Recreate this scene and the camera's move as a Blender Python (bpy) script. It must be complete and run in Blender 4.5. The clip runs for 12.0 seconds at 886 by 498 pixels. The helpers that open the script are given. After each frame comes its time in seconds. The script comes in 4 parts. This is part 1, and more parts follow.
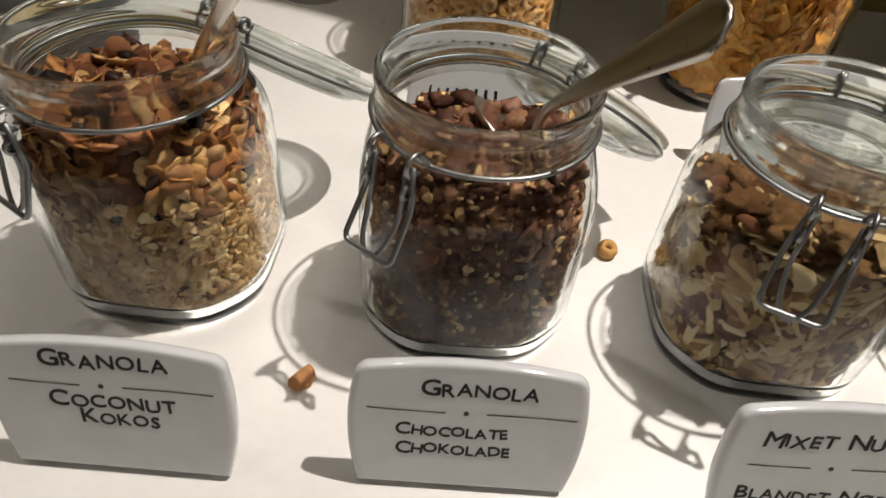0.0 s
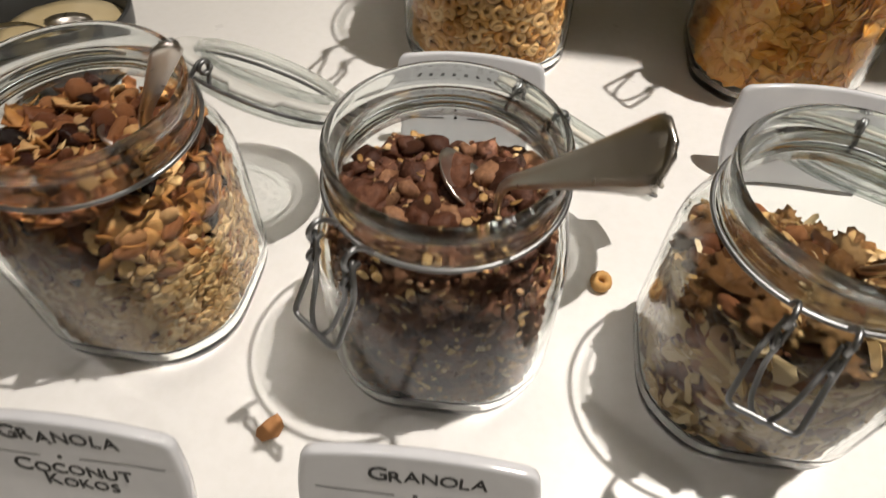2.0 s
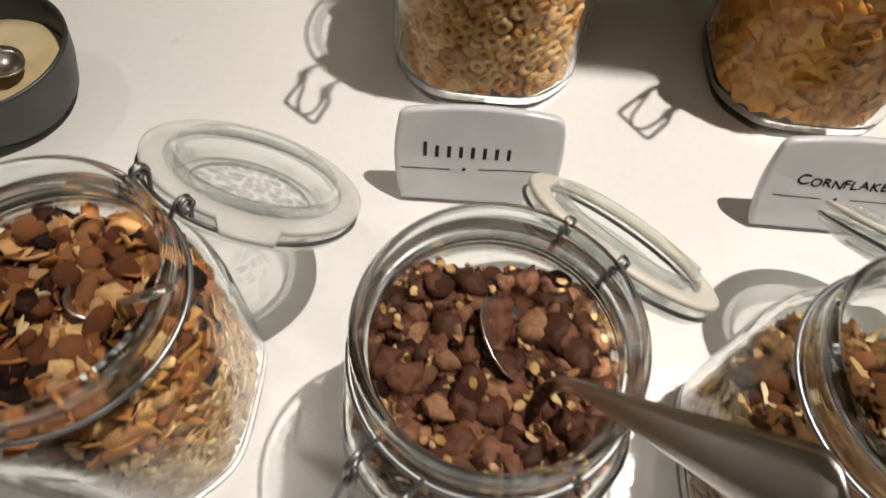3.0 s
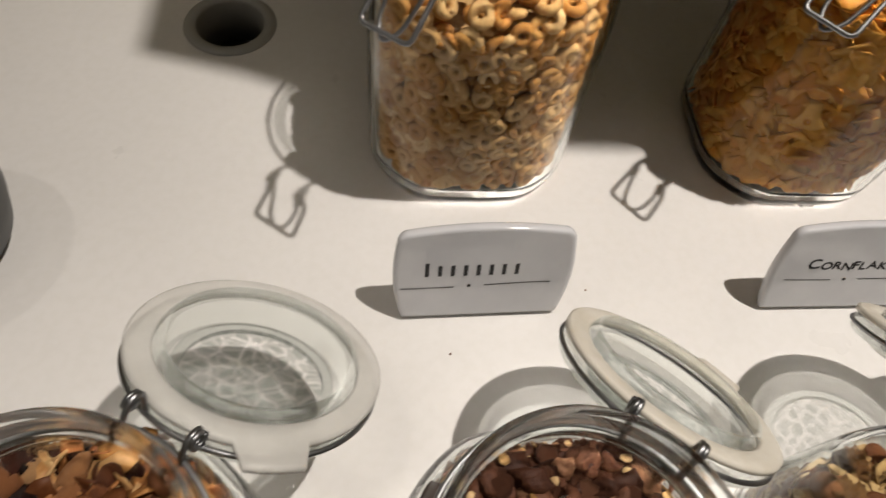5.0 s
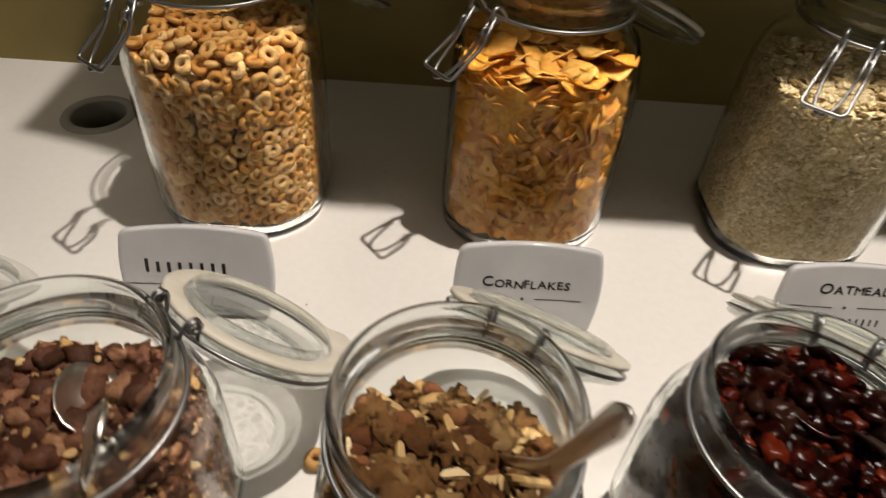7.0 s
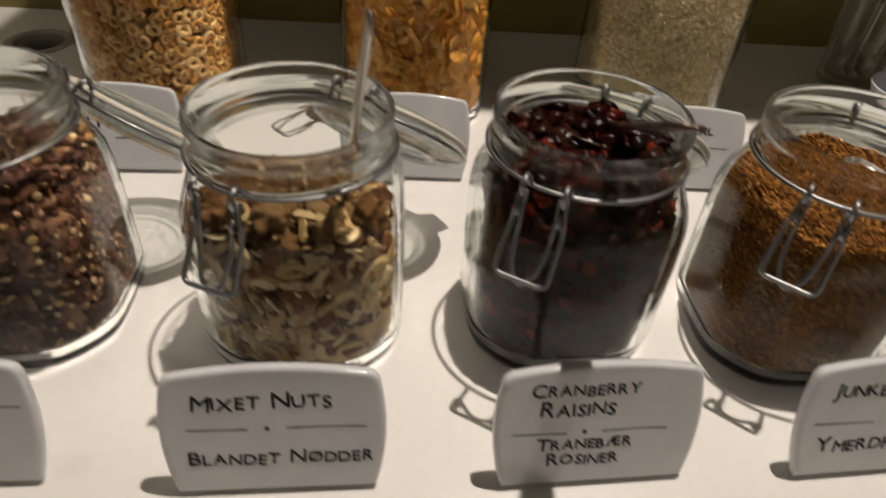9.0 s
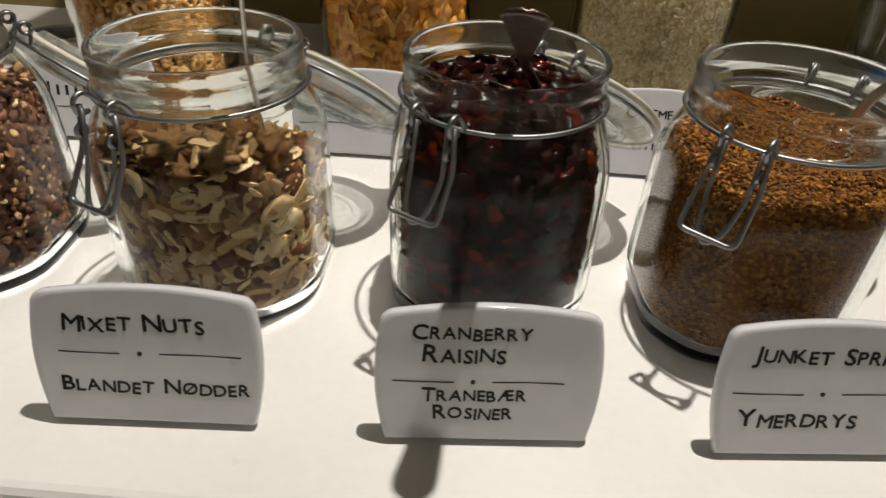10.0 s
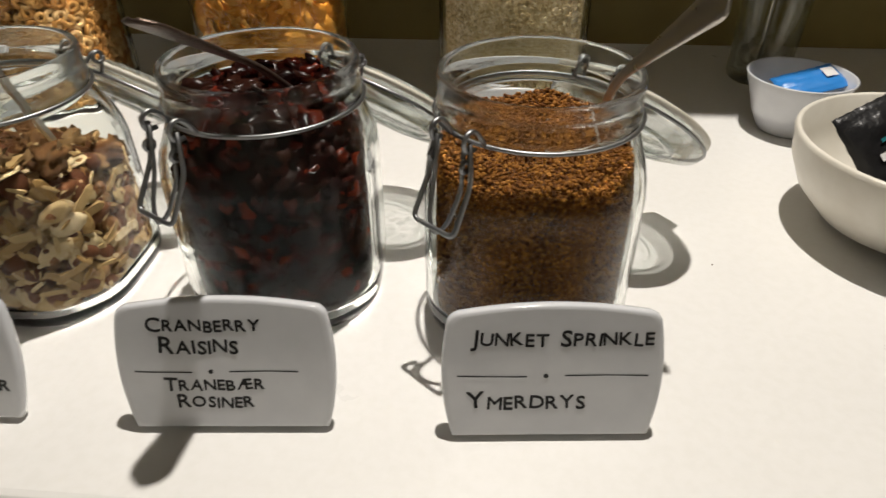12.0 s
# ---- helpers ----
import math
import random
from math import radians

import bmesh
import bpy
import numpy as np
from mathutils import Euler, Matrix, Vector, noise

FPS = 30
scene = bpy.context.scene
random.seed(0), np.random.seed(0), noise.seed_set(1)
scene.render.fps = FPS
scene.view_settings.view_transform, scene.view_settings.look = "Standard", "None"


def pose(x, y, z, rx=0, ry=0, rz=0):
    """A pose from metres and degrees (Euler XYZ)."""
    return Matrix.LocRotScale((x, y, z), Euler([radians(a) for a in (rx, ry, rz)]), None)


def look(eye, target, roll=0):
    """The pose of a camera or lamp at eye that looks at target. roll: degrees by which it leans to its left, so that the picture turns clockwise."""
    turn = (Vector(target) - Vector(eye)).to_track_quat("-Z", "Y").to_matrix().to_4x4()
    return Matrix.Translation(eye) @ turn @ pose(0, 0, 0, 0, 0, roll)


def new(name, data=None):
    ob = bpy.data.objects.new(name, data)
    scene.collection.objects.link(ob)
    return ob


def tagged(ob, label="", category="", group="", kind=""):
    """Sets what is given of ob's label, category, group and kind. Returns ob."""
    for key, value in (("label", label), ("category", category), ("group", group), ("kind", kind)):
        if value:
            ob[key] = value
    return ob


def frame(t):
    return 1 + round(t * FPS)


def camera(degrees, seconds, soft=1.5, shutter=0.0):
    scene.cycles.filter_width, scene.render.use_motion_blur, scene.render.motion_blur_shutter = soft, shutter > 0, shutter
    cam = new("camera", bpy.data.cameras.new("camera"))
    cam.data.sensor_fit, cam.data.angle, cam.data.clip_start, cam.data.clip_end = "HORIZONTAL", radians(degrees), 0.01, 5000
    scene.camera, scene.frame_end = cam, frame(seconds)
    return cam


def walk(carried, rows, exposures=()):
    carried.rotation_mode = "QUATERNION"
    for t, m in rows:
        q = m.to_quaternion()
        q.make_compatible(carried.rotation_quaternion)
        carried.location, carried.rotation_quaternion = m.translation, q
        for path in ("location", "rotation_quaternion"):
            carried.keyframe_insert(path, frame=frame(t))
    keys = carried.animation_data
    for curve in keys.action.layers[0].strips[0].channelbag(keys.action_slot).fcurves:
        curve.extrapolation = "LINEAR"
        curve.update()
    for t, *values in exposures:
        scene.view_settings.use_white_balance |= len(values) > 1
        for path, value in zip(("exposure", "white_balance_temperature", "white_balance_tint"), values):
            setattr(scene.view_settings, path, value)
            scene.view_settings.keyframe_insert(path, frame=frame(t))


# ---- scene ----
cam = camera(69.5, 12.0, soft=1.35, shutter=0.6)
PATH = [
    (0, (0.0333, 0.0143, 1.1727), (0.0306, 0.2295, 0.9637), 5.58),
    (0.5, (0.0370, 0.0030, 1.1601), (0.0260, 0.2239, 0.9574), 4.21),
    (1, (0.0536, 0.0080, 1.1592), (0.0361, 0.2286, 0.9565), 3.75),
    (1.5, (0.0702, 0.0338, 1.1743), (0.0412, 0.2444, 0.9625), 1.88),
    (2, (0.0666, 0.0749, 1.2069), (0.0428, 0.2609, 0.9728), 1.57),
    (2.5, (0.0299, 0.1296, 1.2215), (0.0316, 0.2947, 0.9710), 6.39),
    (2.7, (0.0282, 0.1546, 1.2315), (0.0256, 0.3078, 0.9736), 4.63),
    (4.3, (-0.0302, 0.2118, 1.2321), (-0.0068, 0.3630, 0.9740), 9.92),
    (4.5, (-0.0311, 0.2272, 1.2357), (-0.0055, 0.3768, 0.9770), 9.91),
    (5, (-0.0205, 0.2546, 1.2388), (0.0097, 0.4060, 0.9815), 9.80),
    (5.5, (0.0206, 0.2475, 1.2342), (0.0522, 0.4173, 0.9890), 6.38),
    (6, (0.0897, 0.2063, 1.2413), (0.1177, 0.3972, 1.0115), 6.88),
    (6.5, (0.1456, 0.1659, 1.2472), (0.1635, 0.3694, 1.0276), 6.10),
    (6.7, (0.1631, 0.1495, 1.2470), (0.1763, 0.3595, 1.0332), 5.57),
    (8.3, (0.2440, 0.0299, 1.2043), (0.2461, 0.2632, 1.0157), 4.07),
    (8.5, (0.2465, 0.0155, 1.1994), (0.2489, 0.2458, 1.0071), 4.12),
    (9, (0.2584, -0.0178, 1.1826), (0.2762, 0.2136, 0.9926), 4.42),
    (9.5, (0.3066, -0.0343, 1.1458), (0.3107, 0.2057, 0.9659), 4.15),
    (10, (0.3362, -0.0359, 1.1409), (0.3266, 0.2070, 0.9651), 2.93),
    (10.5, (0.3732, -0.0378, 1.1448), (0.3543, 0.2046, 0.9690), 1.59),
    (11, (0.4066, -0.0438, 1.1458), (0.3816, 0.1994, 0.9719), 1.21),
    (11.5, (0.4494, -0.0429, 1.1464), (0.4218, 0.2000, 0.9724), -0.19),
    (12, (0.4684, -0.0395, 1.1466), (0.4475, 0.2038, 0.9723), -0.38),
]
EXPOSURES = [
    (0.0, -0.02, 6400, 8), (2.5, 0.0, 6400, 8), (4.5, -0.3, 6450, 9), (5.5, -0.38, 6480, 9), (6.5, -0.35, 6650, 10), (8.3, -0.35, 7050, 8), (9.0, -0.48, 6850, 10),
    (9.7, -0.25, 6450, 7), (10.5, -0.15, 6400, 6), (11.2, -0.08, 6350, 6), (12.0, -0.08, 6350, 6),
]
walk(cam, [(t, look(eye, target, roll)) for t, eye, target, roll in PATH], EXPOSURES)

# ---------------------------------------------------------------- light
TOP = 0.90          # the counter's top
world = bpy.data.worlds.new("world")
scene.world = world
world.use_nodes = True
world.node_tree.nodes["Background"].inputs[0].default_value = (1.0, 0.74, 0.40, 1)
world.node_tree.nodes["Background"].inputs[1].default_value = 0.04


def spot(x, y, z, tx, ty, watts, cone, blend, radius=0.014, colour=(1.0, 0.90, 0.82)):
    lamp = bpy.data.lights.new("ceiling_spot_light", "SPOT")
    lamp.energy, lamp.color, lamp.shadow_soft_size = watts, colour, radius
    lamp.spot_size, lamp.spot_blend = radians(cone), blend
    ob = new("ceiling_spot_light", lamp)
    ob.matrix_world = look((x, y, z), (tx, ty, TOP))
    return ob


spot(0.54, 0.48, 2.32, 0.38, 0.34, 100, 88, 1.0)
spot(-0.32, 0.32, 2.32, -0.08, 0.20, 7, 26, 0.6)
spot(-0.85, 0.55, 2.32, -0.34, 0.46, 8, 36, 0.8)
# added fill lamp, unseen: brightens the jar fronts off the wall across the aisle
panel = bpy.data.lights.new("added_fill_lamp", "AREA")
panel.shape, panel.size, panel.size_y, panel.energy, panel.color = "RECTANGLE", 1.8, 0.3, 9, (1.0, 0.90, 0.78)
new("added_fill_lamp", panel).matrix_world = look((0.3, -1.7, 2.5), (0.3, -2.58, 1.5))

# ---------------------------------------------------------------- materials


class Mat:
    """A node material with a principled shader and short ways to wire it."""

    def __init__(self, name, colour=(0.8, 0.8, 0.8), rough=0.5, metal=0.0, **more):
        self.m = bpy.data.materials.new(name)
        self.m.use_nodes = True
        self.t = self.m.node_tree
        self.b = self.t.nodes["Principled BSDF"]
        self.put("Base Color", (*colour, 1))
        self.put("Roughness", rough)
        self.put("Metallic", metal)
        for k, v in more.items():
            self.put(k.replace("_", " "), v)

    def put(self, k, v):
        self.b.inputs[k].default_value = v

    def node(self, kind, **inputs):
        n = self.t.nodes.new(kind)
        for k, v in inputs.items():
            n.inputs[k.replace("_", " ")].default_value = v
        return n

    def link(self, a, b):
        self.t.links.new(a, b)

    def noise(self, scale, detail=4.0, rough=0.55):
        n = self.node("ShaderNodeTexNoise", Scale=scale, Detail=detail, Roughness=rough)
        c = self.t.nodes.new("ShaderNodeTexCoord")
        self.link(c.outputs["Object"], n.inputs["Vector"])
        return n.outputs["Fac"]

    def ramp(self, fac, stops):
        r = self.t.nodes.new("ShaderNodeValToRGB")
        e = r.color_ramp.elements
        while len(e) < len(stops):
            e.new(0.5)
        for el, (p, c) in zip(e, stops):
            el.position, el.color = p, (*c, 1)
        self.link(fac, r.inputs["Fac"])
        return r.outputs["Color"]

    def mix(self, fac, a, b, mode="MIX"):
        n = self.t.nodes.new("ShaderNodeMix")
        n.data_type, n.blend_type = "RGBA", mode
        for sock, v in ((n.inputs[0], fac), (n.inputs[6], a), (n.inputs[7], b)):
            if isinstance(v, (int, float)):
                sock.default_value = v
            elif isinstance(v, tuple):
                sock.default_value = (*v, 1)
            else:
                self.link(v, sock)
        return n.outputs[2]

    def own(self):
        """A random number for each piece, whether an object or an island of a joined mesh."""
        a, b = self.t.nodes.new("ShaderNodeObjectInfo"), self.t.nodes.new("ShaderNodeNewGeometry")
        s, f = self.t.nodes.new("ShaderNodeMath"), self.t.nodes.new("ShaderNodeMath")
        s.operation, f.operation = "ADD", "FRACT"
        self.link(a.outputs["Random"], s.inputs[0])
        self.link(b.outputs["Random Per Island"], s.inputs[1])
        self.link(s.outputs[0], f.inputs[0])
        return f.outputs[0]

    def colour(self, sock):
        self.link(sock, self.b.inputs["Base Color"])
        return self

    def rough(self, fac, lo, hi):
        n = self.node("ShaderNodeMapRange", To_Min=lo, To_Max=hi)
        self.link(fac, n.inputs["Value"])
        self.link(n.outputs[0], self.b.inputs["Roughness"])
        return self

    def bump(self, fac, strength, distance):
        n = self.node("ShaderNodeBump", Strength=strength, Distance=distance)
        self.link(fac, n.inputs["Height"])
        self.link(n.outputs[0], self.b.inputs["Normal"])
        return self


def pieces_mat(name, stops, grain_scale, grain, rough=0.55, bump=0.4, **more):
    """Food: each piece takes its own tone from the stops, with grain over it."""
    m = Mat(name, rough=rough, **{"Specular_IOR_Level": 0.2, **more})
    tone = m.ramp(m.own(), stops)
    fine = m.noise(grain_scale, 5.0, 0.65)
    m.colour(m.mix(0.75, tone, m.ramp(fine, [(0.30, grain), (0.62, (1, 1, 1))]), "MULTIPLY"))
    return m.bump(fine, bump, 0.0008).m


def thin_glass(name, tint, gloss_least=0.013):
    """Glass so thin that light goes straight on."""
    m = bpy.data.materials.new(name)
    m.use_nodes = True
    t = m.node_tree
    t.nodes.remove(t.nodes["Principled BSDF"])
    clear, gloss, mixer, edge, power, scale = (t.nodes.new("ShaderNode" + k) for k in ("BsdfTransparent", "BsdfGlossy", "MixShader", "LayerWeight", "Math", "Math"))
    clear.inputs["Color"].default_value = (*tint, 1)
    gloss.inputs["Roughness"].default_value = 0.03
    power.operation, power.inputs[1].default_value = "POWER", 4.0
    scale.operation, scale.inputs[1].default_value, scale.inputs[2].default_value = "MULTIPLY_ADD", 0.75, gloss_least
    t.links.new(edge.outputs["Facing"], power.inputs[0])
    t.links.new(power.outputs[0], scale.inputs[0])
    t.links.new(scale.outputs[0], mixer.inputs[0])
    t.links.new(clear.outputs[0], mixer.inputs[1])
    t.links.new(gloss.outputs[0], mixer.inputs[2])
    t.links.new(mixer.outputs[0], t.nodes["Material Output"].inputs["Surface"])
    return m


def thick_glass(name, tint, clear, ior=1.30):
    """Pressed glass: part of the light goes straight through, the rest is bent."""
    m = Mat(name, (0.93, 0.97, 0.955), 0.02, 0.0, Transmission_Weight=1.0, IOR=ior)
    straight, mixer = m.t.nodes.new("ShaderNodeBsdfTransparent"), m.t.nodes.new("ShaderNodeMixShader")
    straight.inputs["Color"].default_value = (*tint, 1)
    mixer.inputs[0].default_value = clear
    m.link(m.b.outputs[0], mixer.inputs[1])
    m.link(straight.outputs[0], mixer.inputs[2])
    m.link(mixer.outputs[0], m.t.nodes["Material Output"].inputs["Surface"])
    return m.m


def embossed_glass(name, thin, thick):
    """Lid glass with its pressed relief's caustics put into the tint: cells with clear edges."""
    m = thin_glass(name, thick)
    t = m.node_tree
    co, cells, ramp = t.nodes.new("ShaderNodeTexCoord"), t.nodes.new("ShaderNodeTexVoronoi"), t.nodes.new("ShaderNodeValToRGB")
    cells.feature, cells.inputs["Scale"].default_value = "DISTANCE_TO_EDGE", 135.0
    e = ramp.color_ramp.elements
    e[0].position, e[0].color, e[1].position, e[1].color = 0.05, (*thin, 1), 0.16, (*thick, 1)
    t.links.new(co.outputs["Object"], cells.inputs["Vector"])
    t.links.new(cells.outputs["Distance"], ramp.inputs["Fac"])
    clear = next(n for n in t.nodes if n.type == "BSDF_TRANSPARENT")
    t.links.new(ramp.outputs["Color"], clear.inputs["Color"])
    return m


PRESSED = thin_glass("pressed_lid_glass", (0.84, 0.86, 0.85))
CAUSTIC_TINT = embossed_glass("caustic_tint_lid_glass", (1.0, 1.0, 1.0), (0.78, 0.80, 0.79))
JAR_GLASS = Mat("clear_jar_glass", (0.96, 0.985, 0.97), 0.0, 0.0, Transmission_Weight=1.0, IOR=1.22).m
RIM_GLASS = thick_glass("rim_glass", (0.98, 0.99, 0.985), 0.12, 1.26)
NECK_SHADE_GLASS = thin_glass("neck_shade_glass", (0.93, 0.94, 0.935), 0.003)
GLASS = thick_glass("thick_glass", (0.96, 0.975, 0.965), 0.60, 1.30)
w = Mat("galvanised_wire", (0.27, 0.275, 0.28), 0.3, 1.0)
WIRE = w.rough(w.noise(400), 0.26, 0.5).bump(w.noise(900), 0.2, 0.0003).m
w = Mat("spoon_steel", (0.62, 0.58, 0.53), 0.2, 1.0)
STEEL = w.rough(w.noise(120), 0.20, 0.42).bump(w.noise(30, 3), 0.12, 0.001).m
w = Mat("sticky_steel", (0.10, 0.07, 0.055), 0.3, 0.7)
STICKY = w.rough(w.noise(150), 0.2, 0.5).bump(w.noise(300), 0.6, 0.001).m


def rubber(name, dark, light, clear):
    """Silicone rubber that lets part of the light through."""
    m = Mat(name, light, 0.5)
    m.colour(m.ramp(m.noise(60), [(0.3, dark), (0.7, light)])).bump(m.noise(700), 0.15, 0.0003)
    straight, mixer = m.t.nodes.new("ShaderNodeBsdfTransparent"), m.t.nodes.new("ShaderNodeMixShader")
    mixer.inputs[0].default_value = clear
    m.link(m.b.outputs[0], mixer.inputs[1])
    m.link(straight.outputs[0], mixer.inputs[2])
    m.link(mixer.outputs[0], m.t.nodes["Material Output"].inputs["Surface"])
    return m.m


RUBBER = rubber("gasket_rubber", (0.70, 0.65, 0.54), (0.82, 0.79, 0.71), 0.25)
CLEAR_RUBBER = rubber("clear_gasket_rubber", (0.68, 0.67, 0.63), (0.78, 0.77, 0.73), 0.45)
w = Mat("glazed_porcelain", (0.80, 0.80, 0.81), 0.12, 0.0, Coat_Weight=0.4, Coat_Roughness=0.06)
PORCELAIN = w.colour(w.ramp(w.noise(35), [(0.3, (0.60, 0.61, 0.635)), (0.7, (0.67, 0.68, 0.70))])).bump(w.noise(60, 2), 0.06, 0.001).m
INK = Mat("black_marker", (0.012, 0.012, 0.014), 0.35).m
w = Mat("white_laminate", (0.80, 0.79, 0.76), 0.3)
w.colour(w.mix(0.5, w.ramp(w.noise(7, 5), [(0.3, (0.76, 0.75, 0.72)), (0.7, (0.82, 0.81, 0.785))]), w.ramp(w.noise(160, 3), [(0.35, (0.78, 0.77, 0.74)), (0.6, (0.82, 0.81, 0.79))])))
LAMINATE = w.rough(w.noise(25, 6), 0.22, 0.40).bump(w.noise(350, 4), 0.08, 0.0004).m
w = Mat("olive_wall_paint", (0.30, 0.265, 0.15), 0.6)
WALL = w.colour(w.ramp(w.noise(9, 6), [(0.3, (0.25, 0.195, 0.060)), (0.7, (0.34, 0.270, 0.092))])).bump(w.noise(130, 5), 0.25, 0.001).m
w = Mat("plain_plaster", (0.74, 0.71, 0.64), 0.8)
PLASTER = w.bump(w.noise(50, 5), 0.2, 0.002).m
w = Mat("dark_floor", (0.12, 0.09, 0.07), 0.5)
FLOOR = w.colour(w.ramp(w.noise(6, 5), [(0.3, (0.08, 0.06, 0.045)), (0.7, (0.15, 0.115, 0.09))])).m
GREY_PLASTIC = Mat("grey_plastic", (0.36, 0.36, 0.34), 0.45).m
HOLE_SHADE = Mat("painted_hole_shade", (0.02, 0.02, 0.02), 0.8).m
w = Mat("stoneware", (0.74, 0.70, 0.62), 0.35)
STONEWARE = w.colour(w.ramp(w.noise(40, 5), [(0.3, (0.68, 0.64, 0.55)), (0.7, (0.77, 0.74, 0.66))])).m
BLUE = Mat("blue_packet", (0.03, 0.22, 0.62), 0.35).m
w = Mat("black_foil", (0.012, 0.012, 0.013), 0.28)
FOIL = w.bump(w.noise(60, 4), 0.5, 0.004).m
TEAL = Mat("teal_print", (0.02, 0.16, 0.18), 0.4).m
WHITE_PRINT = Mat("white_print", (0.75, 0.75, 0.75), 0.5).m
w = Mat("dark_metal", (0.075, 0.078, 0.078), 0.42, 0.6)
PEWTER = w.rough(w.noise(30, 5), 0.35, 0.55).m
w = Mat("yoghurt", (0.72, 0.62, 0.42), 0.3)
CREAM = w.colour(w.ramp(w.noise(25, 3), [(0.3, (0.50, 0.39, 0.20)), (0.7, (0.66, 0.55, 0.34))])).m

# food
OATS = pieces_mat("rolled_oats", [(0.0, (0.30, 0.17, 0.06)), (0.5, (0.47, 0.30, 0.125)), (1.0, (0.62, 0.45, 0.24))], 300, (0.55, 0.42, 0.28))
TOASTED = pieces_mat("toasted_coconut", [(0.0, (0.10, 0.035, 0.012)), (0.35, (0.28, 0.11, 0.035)), (0.7, (0.40, 0.20, 0.06)), (1.0, (0.60, 0.41, 0.20))], 220, (0.5, 0.33, 0.2), 0.5)
CHOC = pieces_mat("chocolate_granola", [(0.0, (0.045, 0.016, 0.008)), (0.5, (0.115, 0.046, 0.024)), (0.85, (0.20, 0.090, 0.050)), (1.0, (0.32, 0.17, 0.09))], 300, (0.36, 0.26, 0.22), 0.55, 1.0)
CHOC_CRUMB = pieces_mat("chocolate_crumb", [(0.0, (0.08, 0.03, 0.016)), (0.45, (0.19, 0.085, 0.045)), (0.7, (0.38, 0.22, 0.12)), (1.0, (0.62, 0.45, 0.27))], 300, (0.5, 0.4, 0.3), 0.6)
RINGS = pieces_mat("oat_rings", [(0.0, (0.46, 0.21, 0.048)), (0.5, (0.62, 0.35, 0.11)), (1.0, (0.76, 0.53, 0.26))], 420, (0.70, 0.49, 0.30), 0.65)
CORN = pieces_mat("corn_flakes", [(0.0, (0.58, 0.22, 0.022)), (0.5, (0.76, 0.36, 0.055)), (1.0, (0.82, 0.49, 0.13))], 240, (0.78, 0.52, 0.26), 0.5)
ALMOND = pieces_mat("slivered_almonds", [(0.0, (0.40, 0.25, 0.09)), (0.6, (0.62, 0.46, 0.23)), (1.0, (0.78, 0.65, 0.42))], 200, (0.62, 0.46, 0.30), 0.5)
NUTSKIN = pieces_mat("nut_skins", [(0.0, (0.11, 0.038, 0.016)), (0.5, (0.22, 0.085, 0.034)), (0.8, (0.34, 0.16, 0.065)), (1.0, (0.56, 0.38, 0.19))], 240, (0.45, 0.32, 0.22), 0.45, 0.6)
WALNUT = pieces_mat("walnuts", [(0.0, (0.13, 0.050, 0.014)), (0.5, (0.32, 0.165, 0.058)), (1.0, (0.52, 0.34, 0.15))], 220, (0.35, 0.22, 0.13), 0.45, 0.9)
BERRY = pieces_mat("dried_cranberries", [(0.0, (0.006, 0.001, 0.001)), (0.6, (0.018, 0.002, 0.001)), (0.85, (0.065, 0.007, 0.003)), (1.0, (0.20, 0.026, 0.008))], 220, (0.3, 0.22, 0.2), 0.20, 0.5, Specular_IOR_Level=0.22)
RAISIN = pieces_mat("raisins", [(0.0, (0.008, 0.004, 0.003)), (1.0, (0.040, 0.012, 0.007))], 240, (0.4, 0.35, 0.35), 0.24, 0.5, Specular_IOR_Level=0.18)
CHIP = pieces_mat("pale_toasted_chip", [(0.0, (0.52, 0.25, 0.10)), (1.0, (0.62, 0.34, 0.15))], 250, (0.6, 0.4, 0.25), 0.5)
RYE = pieces_mat("rye_crumbs", [(0.0, (0.085, 0.028, 0.003)), (0.5, (0.215, 0.083, 0.010)), (1.0, (0.40, 0.178, 0.030))], 500, (0.5, 0.38, 0.25), 0.7)
MEAL = pieces_mat("oatmeal_flakes", [(0.0, (0.52, 0.39, 0.20)), (0.5, (0.72, 0.58, 0.34)), (1.0, (0.84, 0.73, 0.50))], 420, (0.65, 0.53, 0.36), 0.6)

# ---------------------------------------------------------------- mesh tools


def finish(name, bm, material, parent=None, label="", smooth=True):
    me = bpy.data.meshes.new(name)
    bmesh.ops.recalc_face_normals(bm, faces=bm.faces[:])
    bm.to_mesh(me)
    bm.free()
    for p in me.polygons:
        p.use_smooth = smooth
    me.materials.append(material)
    ob = new(name, me)
    if parent:
        ob.parent = parent
    return tagged(ob, label) if label else ob


def part(name, bm, material, parent, label="", smooth=True):
    return finish(name, bm, material, parent, label, smooth)


def thing(name, m, label, category, group="", kind=""):
    ob = new(name)
    ob.empty_display_size = 0.02
    ob.matrix_world = m
    return tagged(ob, label, category, group, kind)


def loft(bm, rings, close=False, cap_first=False, cap_last=False):
    """Rings of points, joined one to the next."""
    vs = [[bm.verts.new(p) for p in ring] for ring in rings]
    pairs = list(zip(vs, vs[1:])) + ([(vs[-1], vs[0])] if close else [])
    for a, b in pairs:
        n = len(a)
        for i in range(n):
            bm.faces.new((a[i], a[(i + 1) % n], b[(i + 1) % n], b[i]))
    if cap_first:
        bm.faces.new(vs[0][::-1])
    if cap_last:
        bm.faces.new(vs[-1])
    return bm


